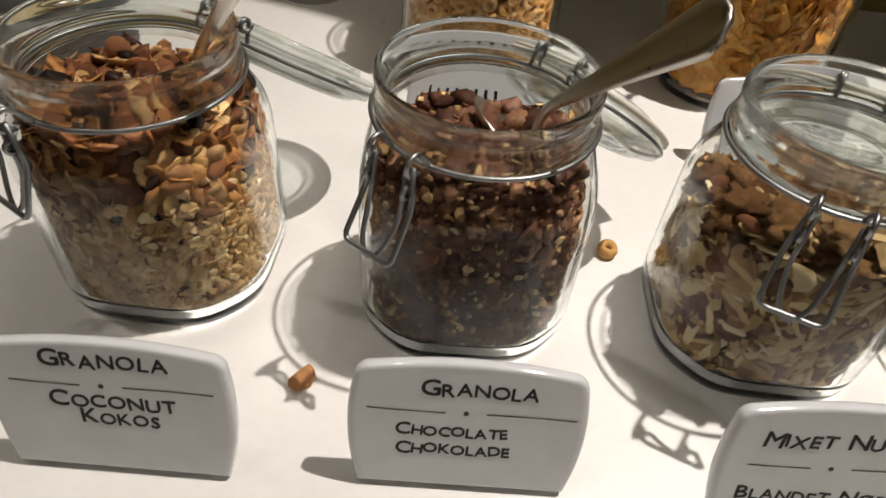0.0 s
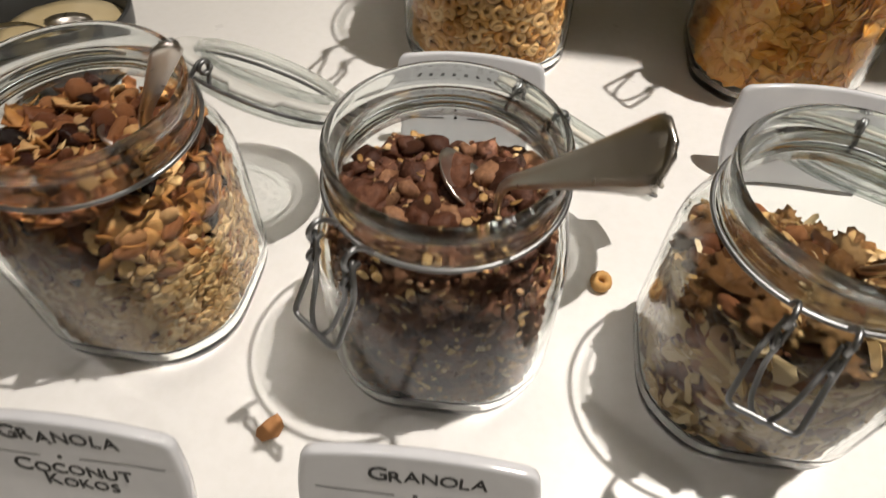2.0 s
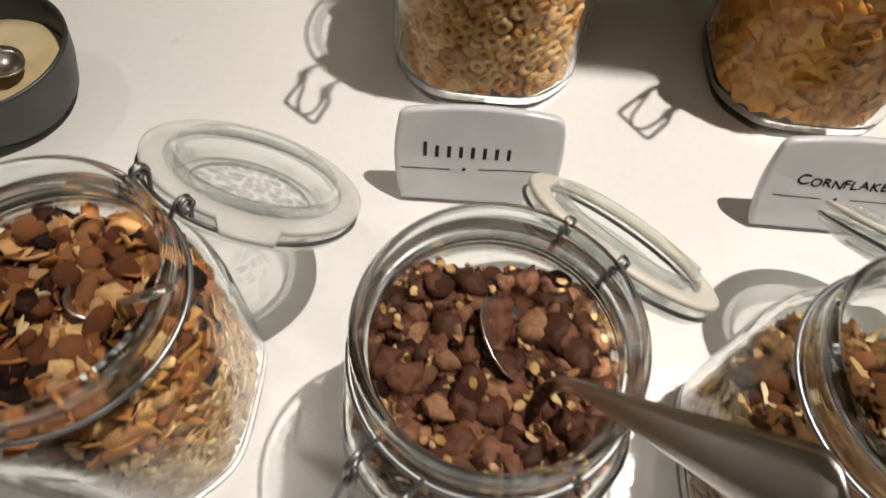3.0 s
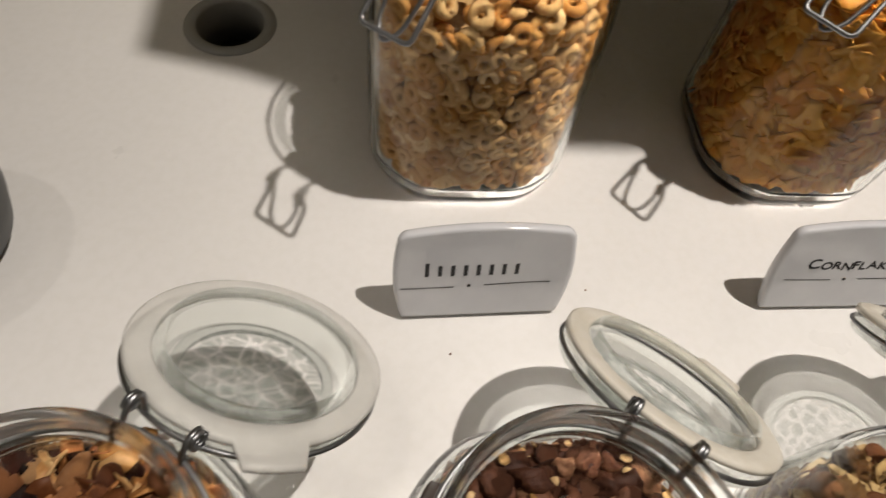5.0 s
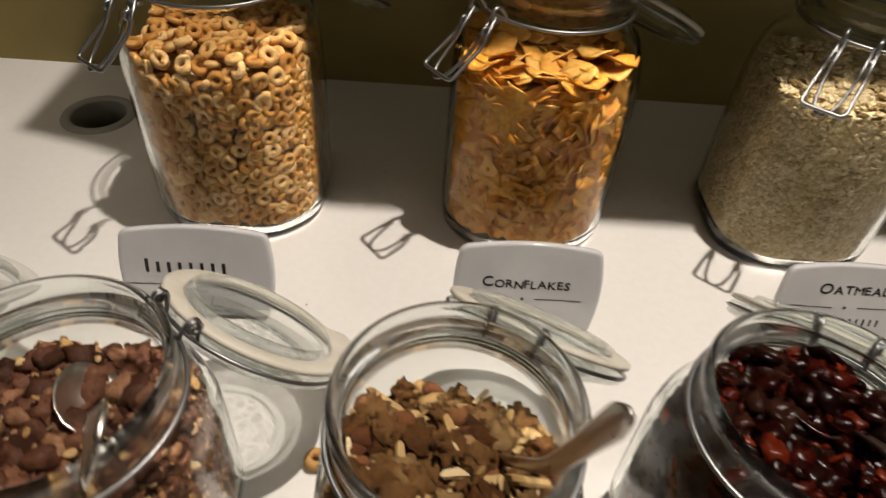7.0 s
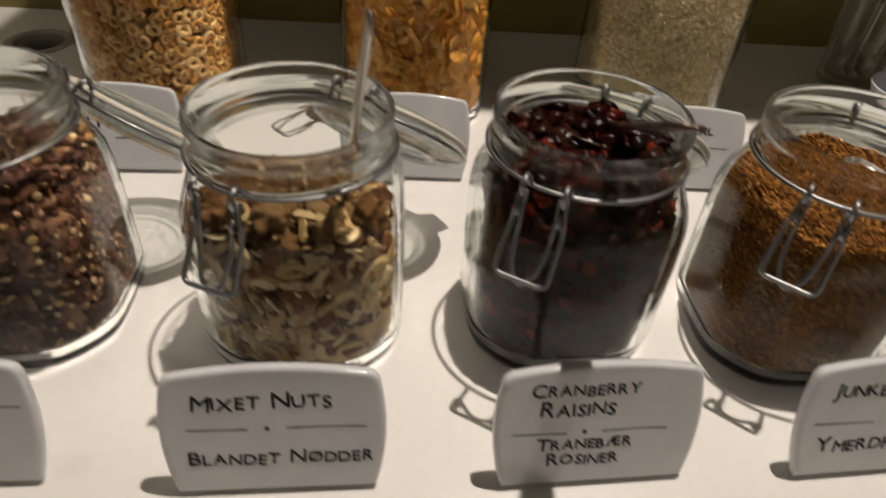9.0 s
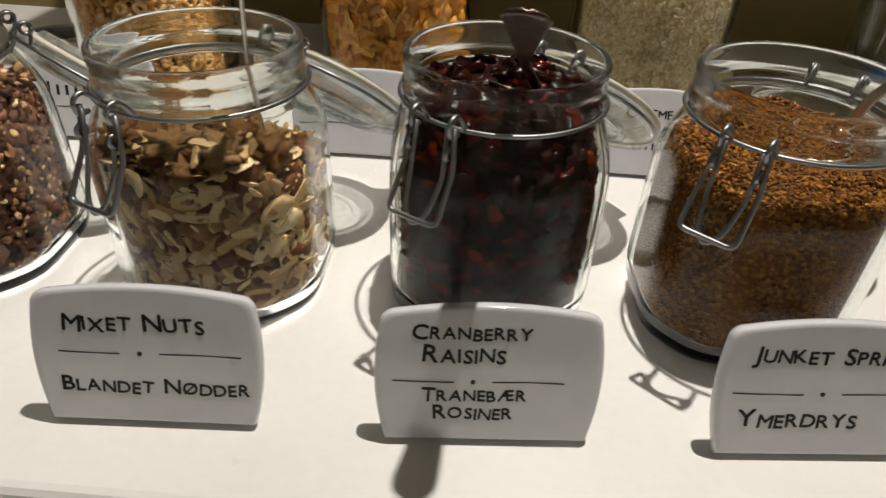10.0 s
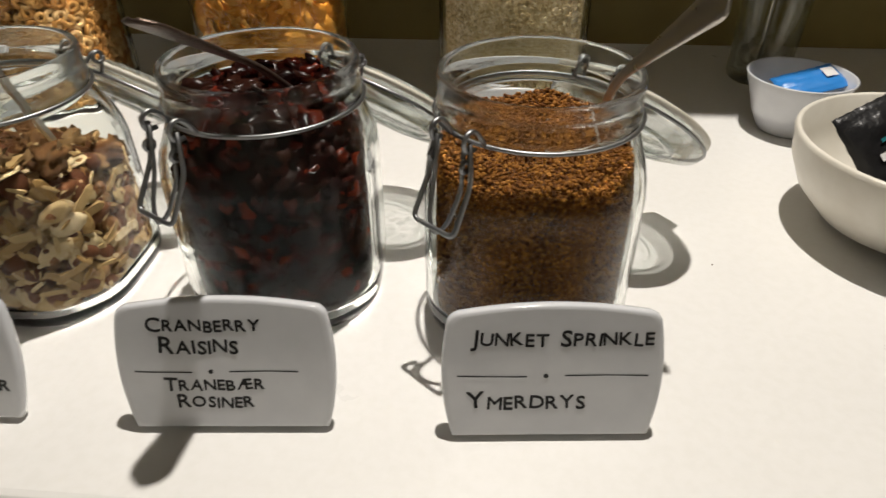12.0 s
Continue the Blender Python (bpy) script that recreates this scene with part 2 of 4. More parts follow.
def turned(profile, n=48):
    """Rings round z from (radius, height)."""
    return [[(r * math.cos(2 * math.pi * i / n), r * math.sin(2 * math.pi * i / n), z) for i in range(n)] for r, z in profile]


def tube(bm, points, radius, sides=8, closed=False):
    """A wire of round section along points."""
    pts = [Vector(p) for p in points]
    n = len(pts)
    rings, up = [], None
    for i, p in enumerate(pts):
        a = pts[i - 1] if (i or closed) else pts[0]
        b = pts[(i + 1) % n] if (i < n - 1 or closed) else pts[-1]
        d = (b - a).normalized()
        if up is None:
            up = d.orthogonal().normalized()
        up = (up - d * up.dot(d)).normalized()
        side = d.cross(up)
        r = radius[i] if isinstance(radius, (list, tuple)) else radius
        rings.append([p + (up * math.cos(2 * math.pi * k / sides) + side * math.sin(2 * math.pi * k / sides)) * r for k in range(sides)])
    return loft(bm, rings, closed, not closed, not closed)


def rounded(points, radius, steps=4, closed=False):
    """The polyline with its corners rounded."""
    pts = [Vector(p) for p in points]
    out = []
    for i, p in enumerate(pts):
        if not closed and i in (0, len(pts) - 1):
            out.append(p)
            continue
        a, b = pts[i - 1], pts[(i + 1) % len(pts)]
        ra, rb = min(radius, (a - p).length * 0.45), min(radius, (b - p).length * 0.45)
        s, e = p + (a - p).normalized() * ra, p + (b - p).normalized() * rb
        for k in range(steps + 1):
            u = k / steps
            out.append(s.lerp(p, u).lerp(p.lerp(e, u), u))
    return out


def box(bm, x0, x1, y0, y1, z0, z1, bevel=0.0, segments=2):
    r = bmesh.ops.create_cube(bm, size=1.0, matrix=Matrix.LocRotScale(((x0 + x1) / 2, (y0 + y1) / 2, (z0 + z1) / 2), None, (x1 - x0, y1 - y0, z1 - z0)))
    if bevel:
        edges = {e for v in r["verts"] for e in v.link_edges}
        bmesh.ops.bevel(bm, geom=list(edges), offset=bevel, segments=segments, affect="EDGES")
    return bm


# ---------------------------------------------------------------- structure
HOLE = (-0.131, 0.649, 0.0275)
X0, X1, Y0, Y1 = -1.3, 1.9, 0.105, 0.745


def counter_top():
    bm = bmesh.new()
    hx, hy, hr = HOLE
    n, half = 32, 0.05
    circle, square = [], []
    for i in range(n):
        a = 2 * math.pi * i / n
        c, s = math.cos(a), math.sin(a)
        k = half / max(abs(c), abs(s))
        circle.append((hx + (hr + 0.002) * c, hy + (hr + 0.002) * s))
        square.append((hx + k * c, hy + k * s))
    for z, flip in ((TOP, False), (TOP - 0.04, True)):
        loft(bm, [[(x, y, z) for x, y in square], [(x, y, z) for x, y in circle]])
    loft(bm, [[(x, y, TOP) for x, y in circle], [(x, y, TOP - 0.04) for x, y in circle]])
    xs, ys = (X0, hx - half, hx + half, X1), (Y0 + 0.006, hy - half, hy + half, Y1)
    for z in (TOP, TOP - 0.04):
        for i in range(3):
            for j in range(3):
                if (i, j) != (1, 1):
                    bm.faces.new([bm.verts.new(p) for p in ((xs[i], ys[j], z), (xs[i + 1], ys[j], z), (xs[i + 1], ys[j + 1], z), (xs[i], ys[j + 1], z))])
    nose = [(Y0 + 0.006, TOP), (Y0 + 0.003, TOP - 0.0008), (Y0 + 0.0008, TOP - 0.003), (Y0, TOP - 0.006), (Y0, TOP - 0.04), (Y0 + 0.006, TOP - 0.04)]
    for (ya, za), (yb, zb) in zip(nose, nose[1:]):
        bm.faces.new([bm.verts.new(p) for p in ((X0, ya, za), (X1, ya, za), (X1, yb, zb), (X0, yb, zb))])
    bmesh.ops.remove_doubles(bm, verts=bm.verts[:], dist=1e-5)
    ob = finish("counter_top", bm, LAMINATE, smooth=False)
    return tagged(ob, "white laminate counter top with a cable hole", "counter", kind="structure")


counter_top()
bm = box(bmesh.new(), X0, X1, Y0 + 0.03, Y1, 0.0, TOP - 0.04)
tagged(finish("counter_body", bm, LAMINATE, smooth=False), "white laminate counter front below the top", "counter", kind="structure")


def slab(name, x0, x1, y0, y1, z0, z1, mat, label, category):
    tagged(finish(name, box(bmesh.new(), x0, x1, y0, y1, z0, z1), mat, smooth=False), label, category, kind="structure")


slab("wall_north", -2.6, 3.4, Y1, Y1 + 0.12, 0, 2.6, WALL, "olive painted wall behind the counter", "wall")
slab("wall_south", -2.6, 3.4, -2.7, -2.58, 0, 2.6, PLASTER, "plain plaster wall of the dim room", "wall")
slab("wall_west", -2.72, -2.6, -2.7, Y1 + 0.12, 0, 2.6, PLASTER, "plain plaster wall of the dim room", "wall")
slab("wall_east", 3.4, 3.52, -2.7, Y1 + 0.12, 0, 2.6, PLASTER, "plain plaster wall of the dim room", "wall")
slab("floor", -2.72, 3.52, -2.7, Y1 + 0.12, -0.1, 0, FLOOR, "dark floor in front of the counter", "floor")
slab("ceiling", -2.72, 3.52, -2.7, Y1 + 0.12, 2.6, 2.7, PLASTER, "plain ceiling over the buffet", "ceiling")

# shelf added out of view, its outline cut to shade the counter's back
bm = bmesh.new()
plan = [(0.102, Y1), (0.102, 0.562), (0.148, 0.550), (0.209, 0.525), (0.276, 0.514), (1.9, 0.514), (1.9, Y1)]
loft(bm, [[(x, y, TOP + z) for x, y in plan] for z in (0.55, 0.57)], False, True, True)
tagged(finish("wall_shelf", bm, LAMINATE, smooth=False), "unseen white shelf added above the counter to shade its back", "shelf", kind="structure")
bm = box(bmesh.new(), X0, X1, Y0 - 0.14, Y0 - 0.0012, TOP - 0.04, TOP - 0.0008, 0.0012)
tagged(finish("counter_rail", bm, LAMINATE, smooth=False), "white laminate rail along the counter front", "counter", kind="structure")

grommet = thing("cable_grommet", pose(HOLE[0], HOLE[1], TOP), "round grey plastic cable grommet set in the counter", "grommet")
r = HOLE[2]
prof = [(r - 0.003, -0.038), (r - 0.003, 0.0), (r - 0.002, 0.0016), (r + 0.002, 0.0022), (r + 0.0055, 0.0016), (r + 0.0065, 0.0), (r + 0.0065, 0.0003), (r + 0.001, 0.0002), (r + 0.001, -0.038)]
part("ring", loft(bmesh.new(), turned(prof, 48), close=True), GREY_PLASTIC, grommet)
# black disc stands in for the unlit depth of the hole
part("cup", loft(bmesh.new(), turned([(r - 0.0035, -0.036), (r - 0.0035, -0.0355), (0.0005, -0.0355), (0.0005, -0.036)], 32), close=True), HOLE_SHADE, grommet, "black disc painted as the shade down the cable hole")

# ---------------------------------------------------------------- jars


def section(theta, a, sq):
    """Radius at an angle: from a circle (sq 0) to a square with cut corners (sq 1), half as wide as 2a."""
    c = a * 1.10
    k = 14.0
    s = sum(abs(math.cos(theta - q) / w) ** k for q, w in ((0, a), (math.pi / 2, a), (math.pi / 4, c), (-math.pi / 4, c)))
    return (1 - sq) * a + sq * s ** (-1 / k)


def jar_ring(a, sq, z, n=64, shrink=0.0):
    return [((section(2 * math.pi * i / n, a, sq) - shrink) * math.cos(2 * math.pi * i / n), (section(2 * math.pi * i / n, a, sq) - shrink) * math.sin(2 * math.pi * i / n), z) for i in range(n)]


class Size:
    """Half width, rim height, neck radius and shoulder of a jar."""

    def __init__(self, half, high, neck, wall=0.0035):
        self.half, self.high, self.neck, self.wall = half, high, neck, wall
        self.collar = high - 0.022         # where the wire runs

    def outer(self):
        h, H, R = self.half, self.collar, self.neck
        return [(h * 0.86, 0.9, 0.0), (h * 0.955, 1, 0.0035), (h * 0.985, 1, 0.009), (h, 1, 0.02), (h * 1.0, 1, H * 0.55), (h * 0.995, 1, H * 0.72),
                (h * 0.985, 0.9, H * 0.79), (h * 0.965, 0.7, H * 0.85), (h * 0.935, 0.4, H * 0.90), (R * 1.015, 0.12, H * 0.95), (R * 0.985, 0.0, H * 0.98), (R * 0.98, 0.0, H)]

    def inside(self, z):
        """Half width and squareness of the hollow at a height."""
        o = self.outer()
        for (a, s, p), (b, t, q) in zip(o, o[1:]):
            if p <= z <= q:
                u = (z - p) / (q - p)
                return a + (b - a) * u - self.wall, s + (t - s) * u
        return self.neck * 0.9, 0.0

    def reach(self, theta, z):
        a, s = self.inside(z)
        return section(theta, a, s)


SMALL = Size(0.0560, 0.1405, 0.0500)
LARGE = Size(0.0650, 0.2000, 0.0520)


def jar_glass(jar, S):
    rings = [jar_ring(a, s, z) for a, s, z in S.outer()]
    inner = [jar_ring(a, s, z, shrink=S.wall) for a, s, z in S.outer() if z > 0.005]
    part("body", loft(bmesh.new(), rings + inner[::-1], False, True, True), JAR_GLASS, jar, "clear glass body with cut corners").visible_shadow = False
    R, H, C = S.neck, S.high, S.collar
    # bead over the wire, straight wall, rounded lip, then the stepped ridges of the inside
    prof = [(R * 0.965, C - 0.001), (R * 0.985, C + 0.0022), (R * 1.004, C + 0.0040), (R * 1.010, C + 0.0056), (R * 1.002, C + 0.0072), (R * 0.990, C + 0.0080), (R * 0.990, H - 0.0060), (R * 1.0, H - 0.0046), (R * 1.0, H - 0.0022),
            (R * 0.988, H - 0.0006), (R * 0.968, H), (R * 0.945, H - 0.0004), (R * 0.928, H - 0.0018), (R * 0.926, H - 0.0050), (R * 0.905, H - 0.0062), (R * 0.905, H - 0.0100), (R * 0.884, H - 0.0112), (R * 0.884, H - 0.0150),
            (R * 0.902, H - 0.0165), (R * 0.915, H - 0.0190), (R * 0.905, C - 0.001)]
    part("rim", loft(bmesh.new(), turned(prof, 72), close=True), RIM_GLASS, jar, "thick rounded glass rim").visible_shadow = False
    # extra tinted sleeve, added to cast the shadow that rim and body lack
    sleeve = [(R * 0.868, C - 0.004), (R * 0.874, C - 0.004), (R * 0.874, H - 0.010), (R * 0.868, H - 0.010)]
    part("neck", loft(bmesh.new(), turned(sleeve, 72), close=True), NECK_SHADE_GLASS, jar, "greenish glass sleeve added in the neck to cast its shadow")
    return jar


def wire_set(jar, S, clip_angle=180.0, drop=0.040, swing=0.0):
    """Collar wire, hanging bail at the front (along -x of the jar's wire frame), hinge at the back."""
    m = Matrix.Rotation(radians(clip_angle - 180), 4, "Z")
    R, C = S.neck * 1.0 + 0.0012, S.collar + 0.0015
    w = 0.0011
    b = bmesh.new()
    tube(b, [m @ Vector((R * math.cos(t), R * math.sin(t), C)) for t in np.linspace(0, 2 * math.pi, 65)[:-1]], w, 8, True)
    part("collar_wire", b, WIRE, jar)
    out = -R
    b = bmesh.new()
    for s in (-1, 1):
        y = 0.0098 * s
        eye = [(out + 0.001, y, C), (out - 0.003, y, C + 0.0065), (out - 0.0075, y, C + 0.0105), (out - 0.0130, y, C + 0.0080), (out - 0.0120, y, C + 0.001), (out - 0.006, y * 1.05, C + 0.001)]
        tube(b, [m @ Vector(p) for p in rounded(eye, 0.003)], w * 1.05, 8)
    part("catch_eye", b, WIRE, jar)
    m0 = m
    pivot = Matrix.Translation((out - 0.007, 0, C + 0.005))
    m = m @ Matrix.Translation((-0.0025, 0, 0))
    m = m @ pivot @ Matrix.Rotation(radians(swing), 4, "Y") @ pivot.inverted()
    b = bmesh.new()
    z0, z1 = C + 0.005, C - drop + 0.002
    loop = [(out - 0.007, -0.0105, z0), (out - 0.005, -0.0125, C - drop * 0.35), (out - 0.0125, -0.0132, z1), (out - 0.0125, 0.0132, z1), (out - 0.005, 0.0125, C - drop * 0.35), (out - 0.007, 0.0105, z0)]
    tube(b, [m @ Vector(p) for p in rounded(loop, 0.004)], w * 1.15, 8)
    part("bail", b, WIRE, jar, "hanging wire bail")
    b = bmesh.new()
    inner = [(out - 0.008, -0.0080, z0 - 0.001), (out - 0.006, -0.0085, C - drop * 0.45), (out - 0.0095, -0.0060, z1 + 0.003), (out - 0.0115, 0.0, z1 - 0.0045), (out - 0.0095, 0.0060, z1 + 0.003), (out - 0.006, 0.0085, C - drop * 0.45), (out - 0.008, 0.0080, z0 - 0.001)]
    tube(b, [m @ Vector(p) for p in rounded(inner, 0.005)], w, 8)
    for s in (-1, 1):
        ring = [(out - 0.0072 + 0.0026 * math.cos(t), s * 0.0098, C - 0.006 + 0.0026 * math.sin(t)) for t in np.linspace(0, 2 * math.pi, 13)[:-1]]
        tube(b, [m @ Vector(p) for p in ring], w, 6, True)
    part("lever", b, WIRE, jar, "inner wire lever with coiled eyes")
    return m0


def lid_set(jar, S, clip_angle, tilt, reach=0.047, tab=90.0, gap=0.010, raise_by=0.0, seal=RUBBER):
    """The open lid behind the jar, its inner side up, tilted down away from the hinge, with rubber ring and hinge wires."""
    m = Matrix.Rotation(radians(clip_angle - 180), 4, "Z")
    R = S.neck
    hinge = Vector((R + gap, 0, S.collar - 0.002 + raise_by))
    lid = m @ Matrix.Translation(hinge) @ Matrix.Rotation(radians(tilt), 4, "Y") @ Matrix.Translation((reach, 0, 0))
    k = R / 0.05
    # inner side is +z: plug ring stands up, domed outer side below
    prof = [(0.0345, -0.0105), (0.036, -0.0120), (0.039, -0.0115), (0.043, -0.009), (0.0485, -0.008), (0.0495, -0.0065), (0.0495, -0.0015), (0.0485, 0.0), (0.0405, 0.0),
            (0.0398, 0.0050), (0.0388, 0.0072), (0.0372, 0.0076), (0.0360, 0.0066), (0.0356, 0.0040), (0.0366, 0.0022), (0.0352, 0.0), (0.0362, -0.0022), (0.0346, -0.0045), (0.0350, -0.0062), (0.0338, -0.0085)]
    ob = part("lid", loft(bmesh.new(), [[lid @ Vector(p) for p in ring] for ring in turned([(a * k, z) for a, z in prof], 64)], close=True), GLASS, jar, "clear pressed glass lid standing open")
    panel = loft(bmesh.new(), [[lid @ Vector(p) for p in ring] for ring in turned([(0.0290 * k, -0.0112), (0.0335 * k, -0.0108), (0.0335 * k, -0.0088), (0.0290 * k, -0.0092)], 48)], True)
    part("lid_panel", panel, PRESSED, ob, "flat glass border of the lid's centre")
    # plain disc; the caustics of the lid's relief are in its tint
    emblem = loft(bmesh.new(), [[lid @ Vector(p) for p in ring] for ring in turned([(0.0288 * k, -0.0110), (0.0288 * k, -0.0086), (0.024 * k, -0.0082), (0.008 * k, -0.0084)], 48)], False, True, True)
    part("lid_emblem", emblem, CAUSTIC_TINT, ob, "glass centre of the lid with caustics put into its tint")
    n = 72
    rings = []
    for r0, z in ((0.0402, 0.0006), (0.0402, 0.0030), (0.0415, 0.0036), (0.0490, 0.0036), (0.0505, 0.0028), (0.0505, 0.0008)):
        ring = []
        for i in range(n):
            a = 2 * math.pi * i / n
            d = abs((math.degrees(a) - tab + 180) % 360 - 180)
            ext = 0.010 * max(0.0, min(1.0, (15 - d) / 5)) if r0 > 0.045 else 0.0
            ring.append(lid @ Vector(((r0 * k + ext) * math.cos(a), (r0 * k + ext) * math.sin(a), z)))
        rings.append(ring)
    part("gasket", loft(bmesh.new(), rings, close=True), seal, jar, "off-white rubber sealing ring with a tab")
    b = bmesh.new()
    w = 0.0011
    tube(b, [lid @ Vector(((0.0498 * k) * math.cos(t), (0.0498 * k) * math.sin(t), -0.0038)) for t in np.linspace(0, 2 * math.pi, 65)[:-1]], w, 8, True)
    part("lid_wire", b, WIRE, jar)
    b = bmesh.new()
    for s in (-1, 1):
        y = 0.0118 * s
        root = m @ Vector((R - 0.003, y, S.collar + 0.0015))
        top = m @ Vector((R + gap * 0.55, y, S.collar + 0.010 + raise_by))
        over = m @ Vector((R + gap * 1.1, y, S.collar + 0.008 + raise_by))
        back = lid @ Vector((-0.0475 * k, y, -0.0038))
        tube(b, rounded([root, top, over, back], 0.004), w, 8)
        c = m @ Vector((R + gap * 0.7, y, S.collar + 0.0065 + raise_by))
        t0, n0 = (m.to_3x3() @ Vector((1, 0, 0))), Vector((0, 0, 1))
        tube(b, [c + t0 * 0.003 * math.cos(t) + n0 * 0.003 * math.sin(t) + (m.to_3x3() @ Vector((0, 1, 0))) * (0.0012 * s * t / 6.28) for t in np.linspace(0, 4 * math.pi, 22)], w, 6)
    part("hinge", b, WIRE, jar, "coiled wire hinge")
    return lid


SWING = {"coconut": 4.0, "rye": 10.0}     # how far each bail hangs out
SKEW = {"nuts": 6.0, "berry": 4.0, "choc": 4.0}     # bails that are not quite across from the hinge, degrees
JARS = {
    # name: (x, y, turn, size, clip angle, lid tilt, tab angle)
    "coconut": (-0.119, 0.267, 0, SMALL, -121, 36, -140),
    "choc": (0.043, 0.264, 3, SMALL, -129, 43, -25),
    "nuts": (0.202, 0.261, 0, SMALL, -119, 43, -30),
    "berry": (0.350, 0.268, 4, SMALL, -124, 42, -25),
    "rye": (0.490, 0.261, 0, SMALL, -130, 42, -15),
    "rings": (0.038, 0.549, 0, LARGE, -126, 30, 0),
    "corn": (0.262, 0.549, 0, LARGE, -140, 30, 0),
    "meal": (0.482, 0.548, 0, LARGE, -128, 30, 0),
}
for key, (x, y, turn, S, clip, tilt, tab) in JARS.items():
    small = S is SMALL
    jar = thing("swing_top_jar", pose(x, y, TOP, 0, 0, turn), ("open clear glass swing-top jar with its lid tilted back" if small else "large clear glass swing-top jar at the back of the counter"), "glass jar", "buffet jars")
    jar_glass(jar, S)
    wire_set(jar, S, clip - turn + SKEW.get(key, 0.0), 0.040 if small else 0.044, SWING.get(key, 14.0) if small else 38.0 if key == "rings" else 42.0)
    lid_set(jar, S, clip - turn, tilt, tab=tab, seal=CLEAR_RUBBER if key == "coconut" else RUBBER)

# ---------------------------------------------------------------- signs
LEAN = 17.0


def sign_shape(n=14):
    """The outline of a porcelain sign, from its lower left corner round, 2D."""
    pts = []
    w0, w1, wt, h = 0.0455, 0.0508, 0.0478, 0.0640
    for i in range(n + 1):                       # right side, upwards
        u = i / n
        pts.append((w0 + (wt - w0) * u + (w1 - (w0 + wt) / 2) * 4 * u * (1 - u) * 0.8, u * (h - 0.008)))
    corner = []
    for i in range(1, 7):
        a = math.pi / 2 * i / 6
        corner.append((wt - 0.007 + 0.007 * math.cos(a), h - 0.008 + 0.0065 * math.sin(a)))
    top = [((wt - 0.007) * (1 - 2 * i / n), h - 0.0015 + 0.0035 * (1 - (1 - 2 * i / n) ** 2)) for i in range(1, n)]
    right = pts + corner
    left = [(-x, y) for x, y in right[::-1]]
    return right + top + left


def writing(words, x, y, size, sign, spacing=1.0):
    """Marker letters on a sign's face, each a little off, the first of a word larger."""
    rng = random.Random(words + str(round(y, 4)))
    bm = bmesh.new()
    pen = 0.0
    first = True
    glyphs = []
    for ch in words:
        if ch == " ":
            pen += size * 0.55
            first = True
            continue
        cu = bpy.data.curves.new("letter", "FONT")
        cu.body, cu.size, cu.offset, cu.resolution_u = ch, size * (1.42 if first else 1.12), 0.004 * size, 3
        cu.extrude = 0.00012
        if ch in "MN":
            cu.offset = 0.0
        tmp = bpy.data.objects.new("letter", cu)
        me = bpy.data.meshes.new_from_object(tmp)
        xs = [v.co.x for v in me.vertices] or [0]
        lo, hi = min(xs), max(xs)
        shift = Matrix.Translation((pen - lo, rng.uniform(-0.07, 0.07) * size, 0)) @ Matrix.Rotation(rng.uniform(-0.10, 0.10), 4, "Z") @ Matrix.Diagonal((1.08, 1, 1, 1))
        me.transform(shift)
        glyphs.append(me)
        pen += (hi - lo) * 1.08 + size * 0.13 * spacing
        first = False
        bpy.data.objects.remove(tmp)
        bpy.data.curves.remove(cu)
    for me in glyphs:
        me.transform(Matrix.Translation((x - pen / 2, y, FACE + 0.0001)))
        for dx, dy in ((0.0, 0.0), (0.00022, 0.00012), (-0.00010, 0.00020)):
            me.transform(Matrix.Translation((dx, dy, 0)))
            bm.from_mesh(me)
        bpy.data.meshes.remove(me)
    part("lettering", bm, INK, sign, "black handwritten marker lettering", False)


def bars(x, y, size, count, sign):
    """A word that is not spelled out: upright marker bars of its size."""
    rng = random.Random(count)
    bm = bmesh.new()
    step = size * 0.72
    for i in range(count):
        cx = x + (i - (count - 1) / 2) * step
        hgt = size * (1.0 if i == 0 else 0.78)
        box(bm, cx - size * 0.11, cx + size * 0.11, y, y + hgt, FACE, FACE + 0.00022)
    part("lettering", bm, INK, sign, "black marker strokes", False)


def rule(x0, x1, dot, y, sign, slope=0.0):
    bm = bmesh.new()
    g = 0.0085
    for a, b in ((x0, dot - g), (dot + g, x1)):
        top, low = [], []
        for i in range(9):
            px = a + (b - a) * i / 8
            py = y + slope * (px - dot) + 0.0003 * math.sin(3 * i / 8 + a * 90)
            top.append(bm.verts.new((px, py + 0.00032, FACE + 0.0002)))
            low.append(bm.verts.new((px, py - 0.00030 - 0.0001 * math.sin(i), FACE + 0.0002)))
        for i in range(8):
            bm.faces.new((low[i], low[i + 1], top[i + 1], top[i]))
    part("ruled_line", bm, INK, sign, "thin marker line", False)
    bm = bmesh.new()
    loft(bm, turned([(0.0011, FACE - 0.0003), (0.0011, FACE + 0.0002), (0.0003, FACE + 0.0003)], 12), False, True, True)
    bmesh.ops.translate(bm, verts=bm.verts[:], vec=(dot, y, 0))
    part("dot", bm, INK, sign, "marker dot", False)


FACE = 0.0031


